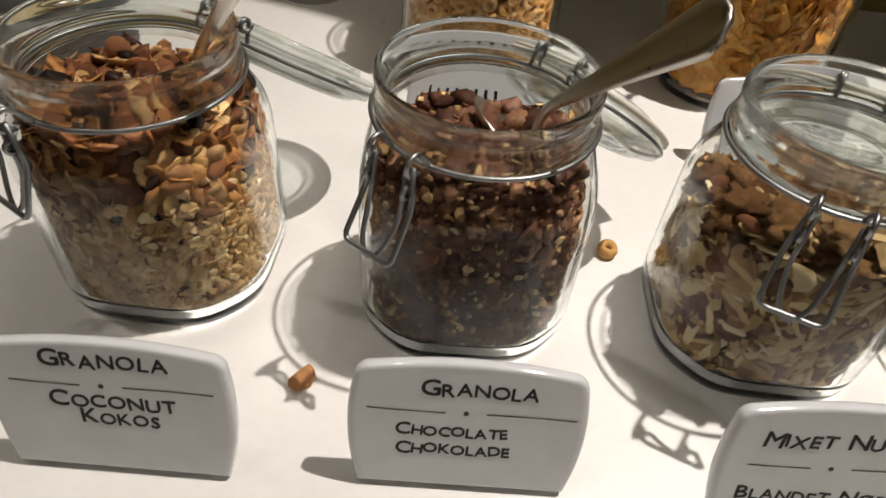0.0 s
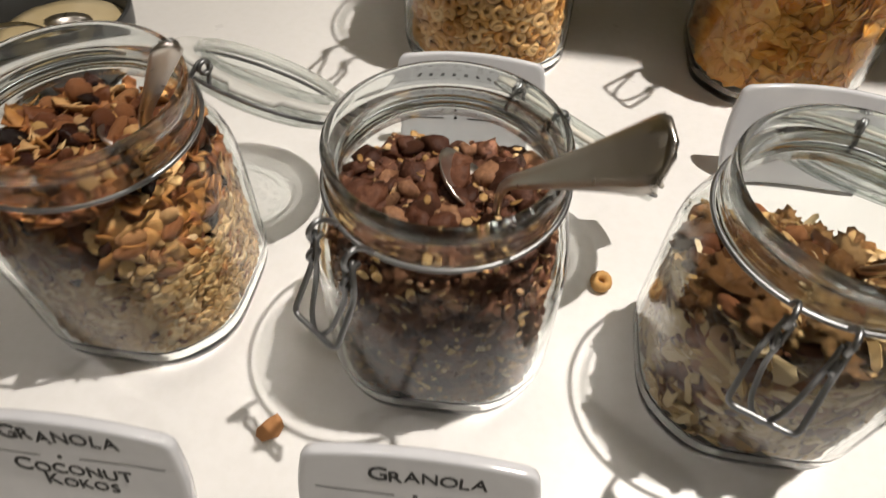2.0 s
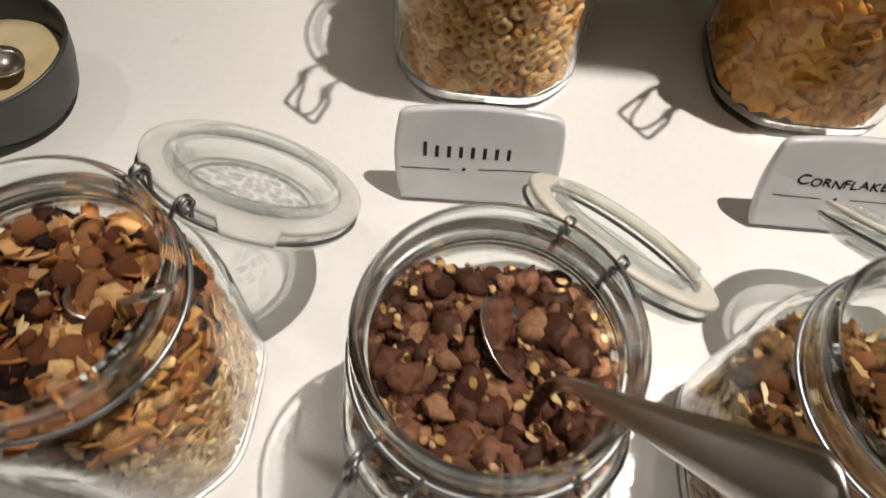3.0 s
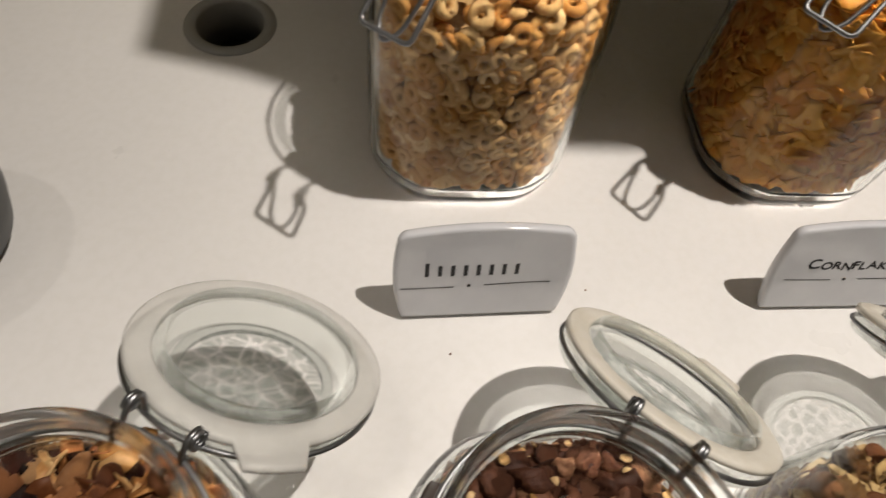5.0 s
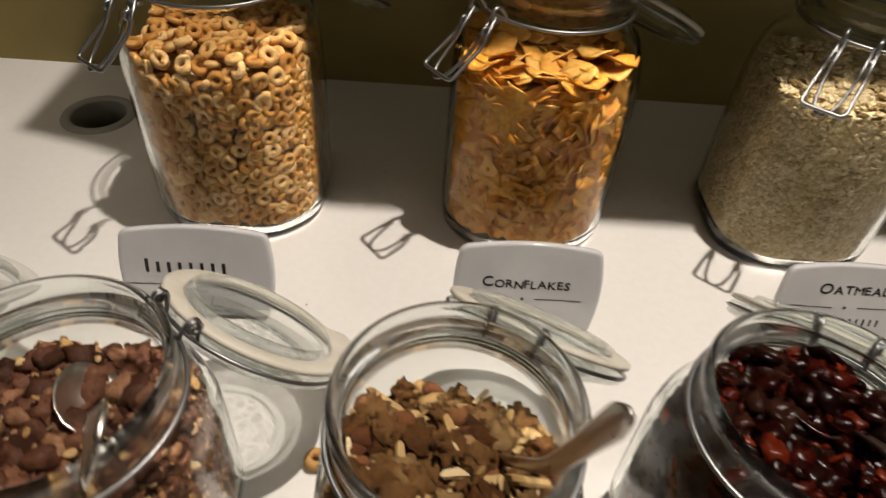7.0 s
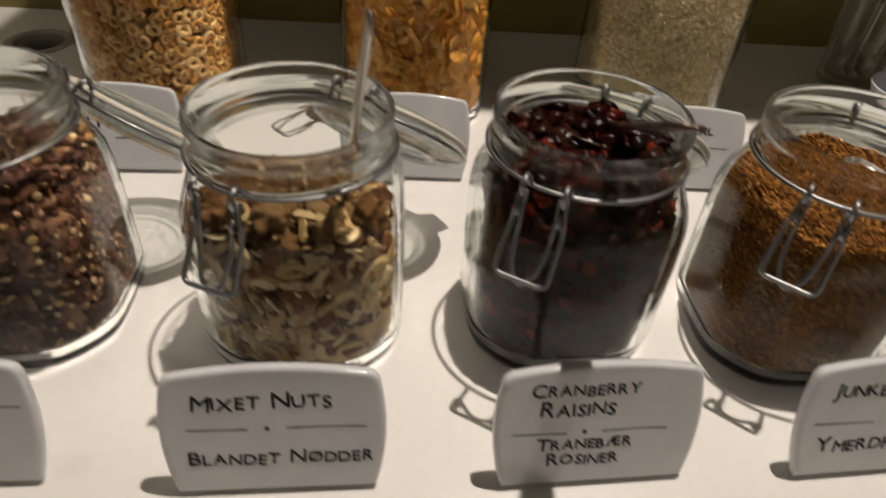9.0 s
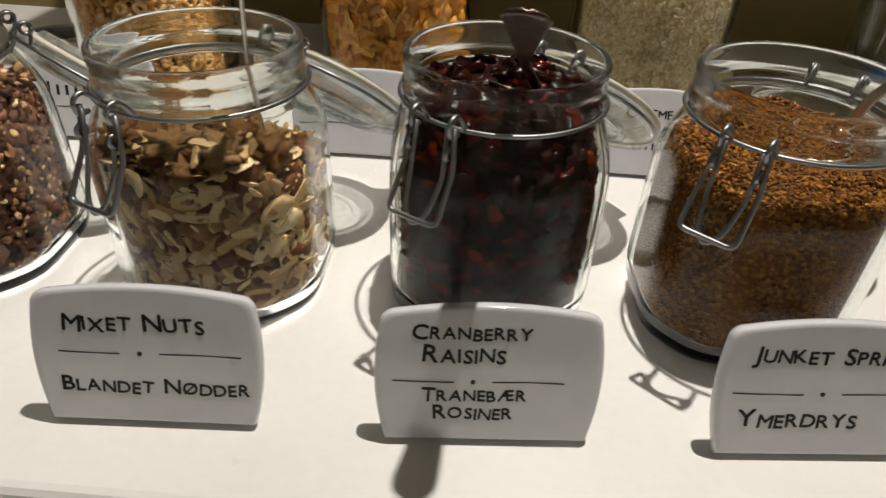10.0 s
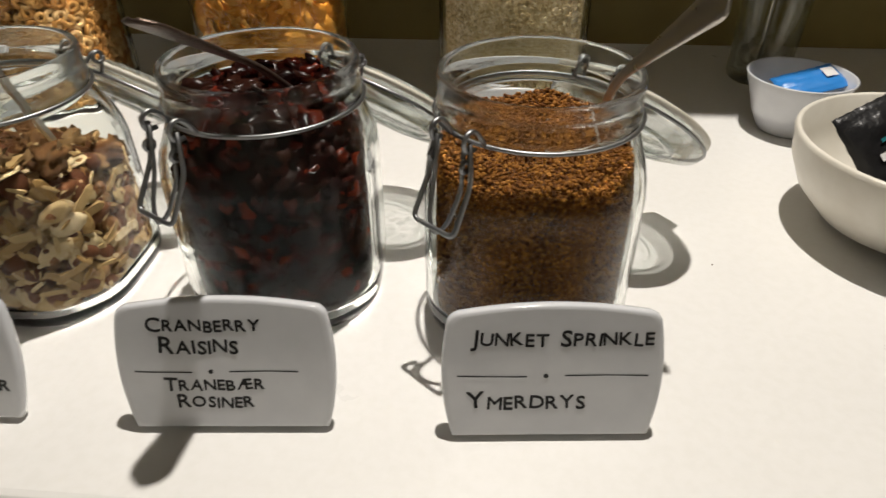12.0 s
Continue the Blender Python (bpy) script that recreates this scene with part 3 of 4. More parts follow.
def sign(x, y, turn, label, group):
    ob = thing("porcelain_sign", pose(x, y, TOP, 0, 0, turn) @ pose(0, 0, 0.0022, 90 - LEAN), label, "sign", group)
    out = sign_shape()
    cx, cy = 0.0, 0.032
    rings = []
    for k, z in ((0.965, -0.0030), (0.99, -0.0022), (1.0, -0.0006), (1.0, 0.0012), (0.992, 0.0024), (0.972, 0.0031), (0.93, 0.0031)):
        rings.append([(cx + (px - cx) * k, cy + (py - cy) * (k if k > 0.98 else k), z) for px, py in out])
    bm = loft(bmesh.new(), rings, False, True, True)
    part("plate", bm, PORCELAIN, ob, "glazed white porcelain plate")
    bm = bmesh.new()
    # the foot that holds it up behind
    box(bm, -0.030, 0.030, 0.0015, 0.010, -0.020, -0.0025, 0.0015)
    bmesh.ops.transform(bm, matrix=Matrix.Rotation(radians(LEAN), 4, "X"), verts=bm.verts[:])
    part("foot", bm, PORCELAIN, ob, "low porcelain foot")
    return ob


s = sign(-0.096, 0.1385, 1.5, "white porcelain sign hand-lettered for coconut granola", "buffet signs")
writing("GRANOLA", 0.000, 0.0535, 0.0082, s)
rule(-0.040, 0.042, -0.003, 0.0448, s)
writing("COCONUT", 0.001, 0.0335, 0.0080, s)
writing("KOKOS", 0.003, 0.0248, 0.0072, s)
s = sign(0.049, 0.1470, 2.5, "white porcelain sign hand-lettered for chocolate granola", "buffet signs")
writing("GRANOLA", 0.004, 0.0500, 0.0080, s, 0.7)
rule(-0.042, 0.045, -0.001, 0.0415, s)
writing("CHOCOLATE", -0.006, 0.0285, 0.0064, s, 0.6)
writing("CHOKOLADE", -0.005, 0.0185, 0.0066, s, 0.6)
s = sign(0.2027, 0.1460, 3.0, "white porcelain sign hand-lettered for mixed nuts", "buffet signs")
writing("MIXET NUTS", -0.004, 0.0450, 0.0080, s)
rule(-0.038, 0.041, -0.003, 0.0345, s)
writing("BLANDET NØDDER", 0.003, 0.0150, 0.0072, s)
s = sign(0.3520, 0.1512, 4.5, "white porcelain sign hand-lettered for cranberries and raisins", "buffet signs")
writing("CRANBERRY", -0.008, 0.0500, 0.0070, s)
writing("RAISINS", -0.011, 0.0393, 0.0082, s)
rule(-0.042, 0.033, -0.007, 0.0298, s)
writing("TRANEBÆR", -0.006, 0.0202, 0.0068, s)
writing("ROSINER", -0.006, 0.0108, 0.0070, s)
s = sign(0.5005, 0.1580, 5.0, "white porcelain sign hand-lettered for junket sprinkle", "buffet signs")
writing("JUNKET SPRINKLE", 0.004, 0.0465, 0.0078, s)
rule(-0.043, 0.043, -0.003, 0.0315, s)
writing("YMERDRYS", -0.011, 0.0145, 0.0084, s)
s = sign(0.0375, 0.4110, 2.0, "white porcelain sign with marker strokes before the ring cereal", "buffet signs")
bars(-0.007, 0.0325, 0.0098, 8, s)
rule(-0.046, 0.038, -0.008, 0.0245, s, 0.03)
s = sign(0.2565, 0.4140, 0.5, "white porcelain sign hand-lettered for cornflakes", "buffet signs")
writing("CORNFLAKES", -0.001, 0.0325, 0.0074, s)
rule(-0.041, 0.037, -0.003, 0.0245, s)
s = sign(0.4750, 0.4120, 0.0, "white porcelain sign hand-lettered for oatmeal", "buffet signs")
writing("OATMEAL", 0.000, 0.0435, 0.0078, s)
rule(-0.041, 0.037, -0.003, 0.0335, s)
bars(0.004, 0.0200, 0.0066, 9, s)

# ---------------------------------------------------------------- food pieces: unit meshes as (verts, faces)


def ico(sub=1):
    bm = bmesh.new()
    bmesh.ops.create_icosphere(bm, subdivisions=sub, radius=1.0)
    out = ([v.co.copy() for v in bm.verts], [[v.index for v in f.verts] for f in bm.faces])
    bm.free()
    return out


def lump(seed, stretch=(1, 1, 1), rough=0.25, sub=1, freq=1.6):
    v, f = ico(sub)
    out = []
    for p in v:
        k = 1 + rough * noise.noise(p * freq + Vector((seed * 7.3, seed * 3.1, seed)))
        out.append(Vector((p.x * stretch[0] * k, p.y * stretch[1] * k, p.z * stretch[2] * k)))
    return out, f


def flake(seed, long=1.0, curl=0.35, thick=0.10, n=9, ragged=0.25):
    """A ragged, curled flake: two skins and an edge."""
    rng = random.Random(seed)
    rim = []
    for i in range(n):
        a = 2 * math.pi * i / n
        r = 1 + rng.uniform(-ragged, ragged)
        rim.append((r * math.cos(a) * long, r * math.sin(a)))
    tw = rng.uniform(-0.4, 0.4)
    lift = lambda x, y: curl * (x * x * 0.7 / long - y * y * 0.4) + tw * x * y * 0.5
    v = []
    for s in (1, -1):
        for k in (1.0, 0.5):
            for x, y in rim:
                v.append(Vector((x * k, y * k, lift(x * k, y * k) + s * thick * (0.5 if k == 1.0 else 1.0))))
        v.append(Vector((0, 0, s * thick)))
    f = []
    for base, flip in ((0, False), (2 * n + 1, True)):
        for i in range(n):
            j = (i + 1) % n
            q = [base + i, base + j, base + n + j, base + n + i]
            tr = [base + n + i, base + n + j, base + 2 * n]
            f += [q[::-1], tr[::-1]] if flip else [q, tr]
    for i in range(n):
        j = (i + 1) % n
        f.append([j, i, 2 * n + 1 + i, 2 * n + 1 + j])
    return v, f


def torus(seed, r=0.62, t=0.38, n=12, k=7):
    rng = random.Random(seed)
    v, f = [], []
    sx, sy = rng.uniform(0.9, 1.08), rng.uniform(0.9, 1.08)
    for i in range(n):
        a = 2 * math.pi * i / n
        tt = t * (1 + 0.12 * math.sin(2 * a + seed))
        for j in range(k):
            b = 2 * math.pi * j / k
            q = r + tt * math.cos(b)
            v.append(Vector((q * math.cos(a) * sx, q * math.sin(a) * sy, tt * math.sin(b) * 1.05)))
    for i in range(n):
        for j in range(k):
            f.append([i * k + j, ((i + 1) % n) * k + j, ((i + 1) % n) * k + (j + 1) % k, i * k + (j + 1) % k])
    return v, f


def sliver(seed):
    rng = random.Random(seed)
    bend = rng.uniform(-0.15, 0.15)
    v, f = [], []
    prof = [(-1, 0.3), (-0.8, 0.85), (0, 1.0), (0.8, 0.8), (1, 0.3)]
    for x, k in prof:
        for y, z in ((-0.24, -0.12), (0.24, -0.12), (0.22, 0.12), (-0.22, 0.12)):
            v.append(Vector((x, y * k + bend * x * x, z * k)))
    for i in range(4):
        for j in range(4):
            f.append([i * 4 + j, i * 4 + (j + 1) % 4, i * 4 + 4 + (j + 1) % 4, i * 4 + 4 + j])
    f += [[3, 2, 1, 0], [16, 17, 18, 19]]
    return v, f


KINDS = {
    # kind: (shapes, material, smooth)
    "oat_flake": ([flake(i, 1.25, 0.2, 0.16, 7, 0.2) for i in range(5)], OATS, True),
    "coconut_chip": ([flake(20 + i, 1.6, 0.45, 0.15, 8, 0.3) for i in range(5)], TOASTED, True),
    "chocolate_lump": ([lump(i, (1, 0.9, 0.62), 0.95, 2, 2.7) for i in range(7)], CHOC, True),
    "chocolate_button": ([lump(9 + i, (1, 1, 0.5), 0.10, 2) for i in range(3)], CHOC, True),
    "crumb": ([lump(30 + i, (1.2, 0.9, 0.6), 0.5, 1) for i in range(4)], CHOC_CRUMB, False),
    "cereal_ring": ([torus(i, 0.61, 0.39) for i in range(5)], RINGS, True),
    "corn_flake": ([flake(50 + i, 1.15, 0.38, 0.09, 10, 0.22) for i in range(6)], CORN, True),
    "almond_sliver": ([sliver(i) for i in range(5)], ALMOND, False),
    "table_chip": ([flake(21, 1.6, 0.5, 0.2, 8, 0.2)], CHIP, True),
    "almond_slice": ([flake(70 + i, 1.6, 0.08, 0.10, 10, 0.06) for i in range(3)], ALMOND, True),
    "hazelnut": ([lump(40 + i, (1, 1, 1.05), 0.10, 2) for i in range(2)] + [lump(44 + i, (1.5, 0.85, 0.6), 0.10, 2) for i in range(2)], NUTSKIN, True),
    "walnut_piece": ([lump(60 + i, (1.1, 0.9, 0.70), 0.95, 3, 3.0) for i in range(4)], WALNUT, True),
    "cranberry": ([lump(80 + i, (1.15, 0.85, 0.55), 0.85, 2, 2.8) for i in range(5)], BERRY, True),
    "raisin": ([lump(90 + i, (1.2, 0.8, 0.7), 0.8, 2, 3.0) for i in range(3)], RAISIN, True),
    "rye_crumb": ([lump(100 + i, (1.1, 1, 0.8), 0.5, 1, 2.0) for i in range(4)], RYE, False),
    "oatmeal_flake": ([flake(110 + i, 1.2, 0.15, 0.18, 6, 0.2) for i in range(4)], MEAL, True),
}
SHAPES = {}
for kind, (shapes, mat, smooth) in KINDS.items():
    SHAPES[kind] = []
    for v, f in shapes:
        me = bpy.data.meshes.new(kind)
        me.from_pydata(v, [], f)
        for p in me.polygons:
            p.use_smooth = smooth
        me.materials.append(mat)
        SHAPES[kind].append(me)


POINTS = {kind: [np.array([tuple(v.co) for v in me.vertices]) for me in meshes] for kind, meshes in SHAPES.items()}


class Heap:
    """Food in a jar: a core, single pieces near the front and top as parts, and the rest joined."""

    def __init__(self, name, key, level, label, core_mat, inset=0.004, floor=0.009):
        x, y, turn, self.S, *_ = JARS[key]
        self.rng = random.Random(key)
        self.level, self.inset, self.floor = level, inset, floor
        self.ob = thing(name, pose(x, y, TOP, 0, 0, turn), label, "cereal" if key in ("rings", "corn", "meal", "coconut", "choc") else "topping")
        n, rows = 40, 14
        rings = []
        for j in range(rows + 1):
            ring = []
            for i in range(n):
                t = 2 * math.pi * i / n
                z = floor + (self.top(t, 1.0) - inset * 0.7 - floor) * j / rows
                r = self.S.reach(t, z) - inset
                ring.append((r * math.cos(t), r * math.sin(t), z))
            rings.append(ring)
        for k in (0.75, 0.5, 0.25, 0.06):
            ring = []
            for i in range(n):
                t = 2 * math.pi * i / n
                z = self.top(t, k) - inset * 0.7
                r = (self.S.reach(t, self.top(t, 1.0)) - inset) * k
                ring.append((r * math.cos(t), r * math.sin(t), z))
            rings.append(ring)
        part("heap_core", loft(bmesh.new(), rings, False, True, True), core_mat, self.ob)
        self.loose, self.count = {}, {}

    def top(self, t, k):
        R = self.S.half * 0.85 * k
        return self.level(R * math.cos(t), R * math.sin(t))

    def add(self, kind, m, single):
        i = self.pick
        if single and self.count.get(kind, 0) < 300:
            self.count[kind] = self.count.get(kind, 0) + 1
            ob = new(kind, SHAPES[kind][i])
            ob.parent = self.ob
            ob.matrix_basis = m
        else:
            self.loose.setdefault(kind, []).append((i, m))

    def turn_to(self, normal, flat):
        """A turn whose z lies along the normal, loosely."""
        r = self.rng
        n = (Vector(normal) + Vector((r.uniform(-1, 1), r.uniform(-1, 1), r.uniform(-1, 1))) * (1 - flat)).normalized()
        return n.to_track_quat("Z", "Y").to_matrix().to_4x4() @ Matrix.Rotation(r.uniform(0, 6.28), 4, "Z")

    def tuck(self, kind, m, t):
        """The pose moved inwards until the piece lies inside the glass."""
        a = np.array(m)
        p = POINTS[kind][self.pick] @ a[:3, :3].T + a[:3, 3]
        room = np.array([self.S.reach(t + d, z) for d, z in ((0.0, p[:, 2].min()), (0.0, p[:, 2].max()), (0.12, a[2, 3]), (-0.12, a[2, 3]))]).min() - 0.0012
        over = (p[:, 0] * math.cos(t) + p[:, 1] * math.sin(t)).max() - room
        if over > 0:
            m = Matrix.Translation((-over * math.cos(t), -over * math.sin(t), 0)) @ m
        low = p[:, 2].min() - self.floor
        return Matrix.Translation((0, 0, -low)) @ m if low < 0 else m

    def side(self, kinds, gap, sizes, flat=0.7, z0=None, z1=1.0, sink=0.5, single=True):
        """Pieces against the glass. kinds: {kind: weight}; sizes: {kind: (low, high)}."""
        z0 = self.floor + 0.002 if z0 is None else z0
        names, weights = list(kinds), list(kinds.values())
        circ = 2 * math.pi * self.S.half * 1.03
        zs = z0
        row = 0
        while zs < 0.17:
            for i in range(int(circ / gap)):
                t = 2 * math.pi * (i + 0.5 * (row % 2) + self.rng.uniform(-0.35, 0.35)) * gap / circ
                z = zs + self.rng.uniform(-0.35, 0.35) * gap
                lim = self.floor + (self.top(t, 1.0) - self.floor) * z1
                if z > lim or z < self.floor:
                    continue
                kind = self.rng.choices(names, weights)[0]
                s = self.rng.uniform(*sizes[kind])
                r = self.S.reach(t, z) - 0.0012 - s * sink * self.rng.uniform(0.2, 0.6)
                m = Matrix.Translation((r * math.cos(t), r * math.sin(t), max(z, self.floor + s * 0.5))) @ self.turn_to((math.cos(t), math.sin(t), 0), flat) @ Matrix.Diagonal((s, s, s, 1))
                self.pick = self.rng.randrange(len(SHAPES[kind]))
                m = self.tuck(kind, m, t)
                self.add(kind, m, single and math.sin(t) < -0.1)
            zs += gap * 0.86
            row += 1
        return self

    def crown(self, kinds, gap, sizes, flat=0.45, lift=0.3, layers=1, single=True, out=1.0):
        names, weights = list(kinds), list(kinds.values())
        R = self.S.half * 1.05
        for layer in range(layers):
            y = -R
            while y < R:
                x = -R
                while x < R:
                    px, py = x + self.rng.uniform(-0.4, 0.4) * gap, y + self.rng.uniform(-0.4, 0.4) * gap
                    t, r = math.atan2(py, px), math.hypot(px, py)
                    z = self.level(px, py)
                    kind = self.rng.choices(names, weights)[0]
                    s = self.rng.uniform(*sizes[kind])
                    self.pick = self.rng.randrange(len(SHAPES[kind]))
                    if r < (self.S.reach(t, min(z, self.S.collar - 0.004)) - 0.002 - s * 0.7) * out:
                        zz = z + s * (lift * self.rng.uniform(0.2, 1.4) + layer * 0.8)
                        self.add(kind, Matrix.Translation((px, py, zz)) @ self.turn_to((0, 0, 1), flat) @ Matrix.Diagonal((s, s, s, 1)), single)
                    x += gap
                y += gap * 0.9
        return self

    def done(self):
        for kind, items in self.loose.items():
            vs, fs, base = [], [], 0
            arrays = [np.array([tuple(v.co) for v in me.vertices]) for me in SHAPES[kind]]
            faces = [[list(p.vertices) for p in me.polygons] for me in SHAPES[kind]]
            for i, m in items:
                a = np.array(m)
                vs.append(arrays[i] @ a[:3, :3].T + a[:3, 3])
                fs += [[q + base for q in f] for f in faces[i]]
                base += len(arrays[i])
            me = bpy.data.meshes.new(kind)
            me.from_pydata(np.concatenate(vs).tolist(), [], fs)
            smooth = KINDS[kind][2]
            me.polygons.foreach_set("use_smooth", [smooth] * len(me.polygons))
            me.materials.append(KINDS[kind][1])
            ob = new(kind + "_heap", me)
            ob.parent = self.ob
            tagged(ob, kind="stuff")
        return self.ob


def wavy(base, dx, dy, amp, seed, freq=45.0, dome=0.0):
    """A heap's height over the jar's floor."""
    return lambda x, y: base + dx * x + dy * y + amp * noise.noise(Vector((x * freq, y * freq, seed))) - dome * (x * x + y * y)


mm = 0.001
h = Heap("coconut_granola", "coconut", wavy(0.102, 0.02, -0.10, 0.006, 1.0), "toasted coconut granola filling an open glass jar", TOASTED, 0.0065)
h.side({"oat_flake": 5, "coconut_chip": 2.6, "almond_slice": 1.2, "crumb": 0.6}, 5.6 * mm, {"almond_slice": (3.5 * mm, 5.5 * mm), "oat_flake": (2.6 * mm, 4.8 * mm), "coconut_chip": (3.2 * mm, 6.0 * mm), "crumb": (2 * mm, 3 * mm)}, 0.55, z1=0.74)
h.side({"coconut_chip": 5, "hazelnut": 1.0, "oat_flake": 1.0, "raisin": 0.7}, 6.4 * mm, {"oat_flake": (2.5 * mm, 4 * mm), "coconut_chip": (4.2 * mm, 6.5 * mm), "hazelnut": (5 * mm, 6.5 * mm), "raisin": (4 * mm, 6 * mm)}, 0.5, z0=0.074)
h.side({"oat_flake": 1}, 4.8 * mm, {"oat_flake": (1.3 * mm, 2.6 * mm)}, 0.4, z1=0.6, single=False)
h.crown({"coconut_chip": 5, "hazelnut": 1.8, "raisin": 0.8, "almond_slice": 0.4}, 6.0 * mm, {"coconut_chip": (3.4 * mm, 6.2 * mm), "hazelnut": (5 * mm, 6.5 * mm), "raisin": (5 * mm, 7 * mm), "almond_slice": (3.5 * mm, 5 * mm)}, 0.2, 0.5, 2)
h.crown({"oat_flake": 2, "crumb": 1}, 6.0 * mm, {"oat_flake": (1.6 * mm, 3 * mm), "crumb": (1 * mm, 2 * mm)}, 0.3, 2.4, 1, False)
h.done()

h = Heap("chocolate_granola", "choc", wavy(0.096, 0.0, -0.20, 0.007, 2.0), "dark chocolate granola clusters in an open glass jar", CHOC, 0.0065)
h.side({"chocolate_lump": 6, "crumb": 1.5, "chocolate_button": 0.3}, 5.6 * mm, {"chocolate_lump": (4.0 * mm, 9.5 * mm), "crumb": (1.4 * mm, 2.8 * mm), "chocolate_button": (4 * mm, 5.5 * mm)}, 0.4)
h.side({"crumb": 4, "oat_flake": 2}, 7.4 * mm, {"crumb": (0.5 * mm, 1.9 * mm), "oat_flake": (1.0 * mm, 2.6 * mm)}, 0.5, sink=0.1, single=False)
h.crown({"chocolate_lump": 5, "chocolate_button": 1.2, "crumb": 1.5}, 5.6 * mm, {"chocolate_lump": (3.2 * mm, 7.5 * mm), "crumb": (1.4 * mm, 2.8 * mm), "chocolate_button": (4.5 * mm, 6.5 * mm)}, 0.3, 0.5, 2)
h.crown({"crumb": 2, "oat_flake": 1}, 3.4 * mm, {"crumb": (0.6 * mm, 1.8 * mm), "oat_flake": (1.0 * mm, 2.2 * mm)}, 0.3, 5.0, 1, False)
h.done()

h = Heap("mixed_nuts", "nuts", wavy(0.076, -0.05, -0.28, 0.008, 3.0), "mixed nuts and slivered almonds half filling a jar", NUTSKIN, 0.0100)
h.side({"hazelnut": 3.4, "walnut_piece": 2.4, "almond_slice": 1.6}, 8.6 * mm, {"hazelnut": (5.2 * mm, 7.2 * mm), "walnut_piece": (6 * mm, 10 * mm), "almond_slice": (4.5 * mm, 7.5 * mm)}, 0.7, sink=1.2)
h.side({"almond_sliver": 3.0, "almond_slice": 1.2}, 13.5 * mm, {"almond_sliver": (7 * mm, 13 * mm), "almond_slice": (5 * mm, 8 * mm)}, 0.85, sink=0.15)
h.side({"almond_sliver": 2, "crumb": 1}, 10.0 * mm, {"almond_sliver": (3 * mm, 6 * mm), "crumb": (1.2 * mm, 2.4 * mm)}, 0.7, single=False)
h.crown({"walnut_piece": 3.6, "hazelnut": 1.4, "almond_sliver": 2.4, "almond_slice": 1.2}, 7.6 * mm, {"almond_sliver": (6 * mm, 11 * mm), "hazelnut": (5 * mm, 7 * mm), "walnut_piece": (5.5 * mm, 9.5 * mm), "almond_slice": (4 * mm, 7 * mm)}, 0.3, 0.55, 2)
h.crown({"almond_sliver": 2, "crumb": 1}, 9.0 * mm, {"almond_sliver": (3 * mm, 6 * mm), "crumb": (1 * mm, 2 * mm)}, 0.3, 1.6, 1, False)
h.done()

h = Heap("dried_berries", "berry", wavy(0.112, 0.0, 0.03, 0.006, 4.0), "sticky dark cranberries and raisins filling a jar", BERRY, 0.0070)
h.side({"cranberry": 5, "raisin": 3}, 5.6 * mm, {"cranberry": (4.5 * mm, 7.5 * mm), "raisin": (4.5 * mm, 7 * mm)}, 0.7)
h.crown({"cranberry": 5, "raisin": 2}, 5.6 * mm, {"cranberry": (4 * mm, 7 * mm), "raisin": (4 * mm, 6.5 * mm)}, 0.3, 0.6, 2)
h.done()

h = Heap("rye_sprinkle", "rye", wavy(0.103, 0.0, 0.12, 0.004, 5.0, 60), "brown rye crumb sprinkle in an open glass jar", RYE, 0.0030)
h.side({"rye_crumb": 1}, 1.9 * mm, {"rye_crumb": (0.5 * mm, 1.35 * mm)}, 0.4, single=False)
h.crown({"rye_crumb": 1}, 1.9 * mm, {"rye_crumb": (0.5 * mm, 1.45 * mm)}, 0.3, 0.6, 2, False)
h.done()

h = Heap("ring_cereal", "rings", wavy(0.138, 0.05, 0.02, 0.005, 6.0), "small toasted oat rings filling a large jar", RINGS, 0.0150)
h.side({"cereal_ring": 1}, 11.6 * mm, {"cereal_ring": (6.0 * mm, 6.8 * mm)}, 0.80, sink=0.2)
h.side({"cereal_ring": 1}, 10.5 * mm, {"cereal_ring": (5.8 * mm, 6.6 * mm)}, 0.30, sink=2.4, single=False)
h.crown({"cereal_ring": 1}, 11.0 * mm, {"cereal_ring": (6.0 * mm, 6.8 * mm)}, 0.35, 0.5, 2, False)
h.done()

h = Heap("corn_flakes", "corn", wavy(0.138, 0.06, 0.02, 0.007, 7.0), "golden corn flakes filling a large jar", CORN, 0.0120)
h.side({"corn_flake": 1}, 13.0 * mm, {"corn_flake": (8.5 * mm, 12.5 * mm)}, 0.62, sink=0.4)
h.side({"corn_flake": 1}, 10.0 * mm, {"corn_flake": (7 * mm, 11 * mm)}, 0.5, sink=1.4, single=False)
h.crown({"corn_flake": 1}, 12.0 * mm, {"corn_flake": (8.0 * mm, 11.5 * mm)}, 0.65, 0.3, 2, False)
h.done()

h = Heap("rolled_oatmeal", "meal", wavy(0.138, 0.02, 0.02, 0.004, 8.0), "pale rolled oatmeal filling a large jar", MEAL, 0.0035)
h.side({"oatmeal_flake": 1}, 3.4 * mm, {"oatmeal_flake": (1.6 * mm, 2.8 * mm)}, 0.6, sink=0.4, single=False)
h.crown({"oatmeal_flake": 1}, 3.8 * mm, {"oatmeal_flake": (2.0 * mm, 3.2 * mm)}, 0.3, 0.6, 2, False)
h.done()

# ---------------------------------------------------------------- spoons


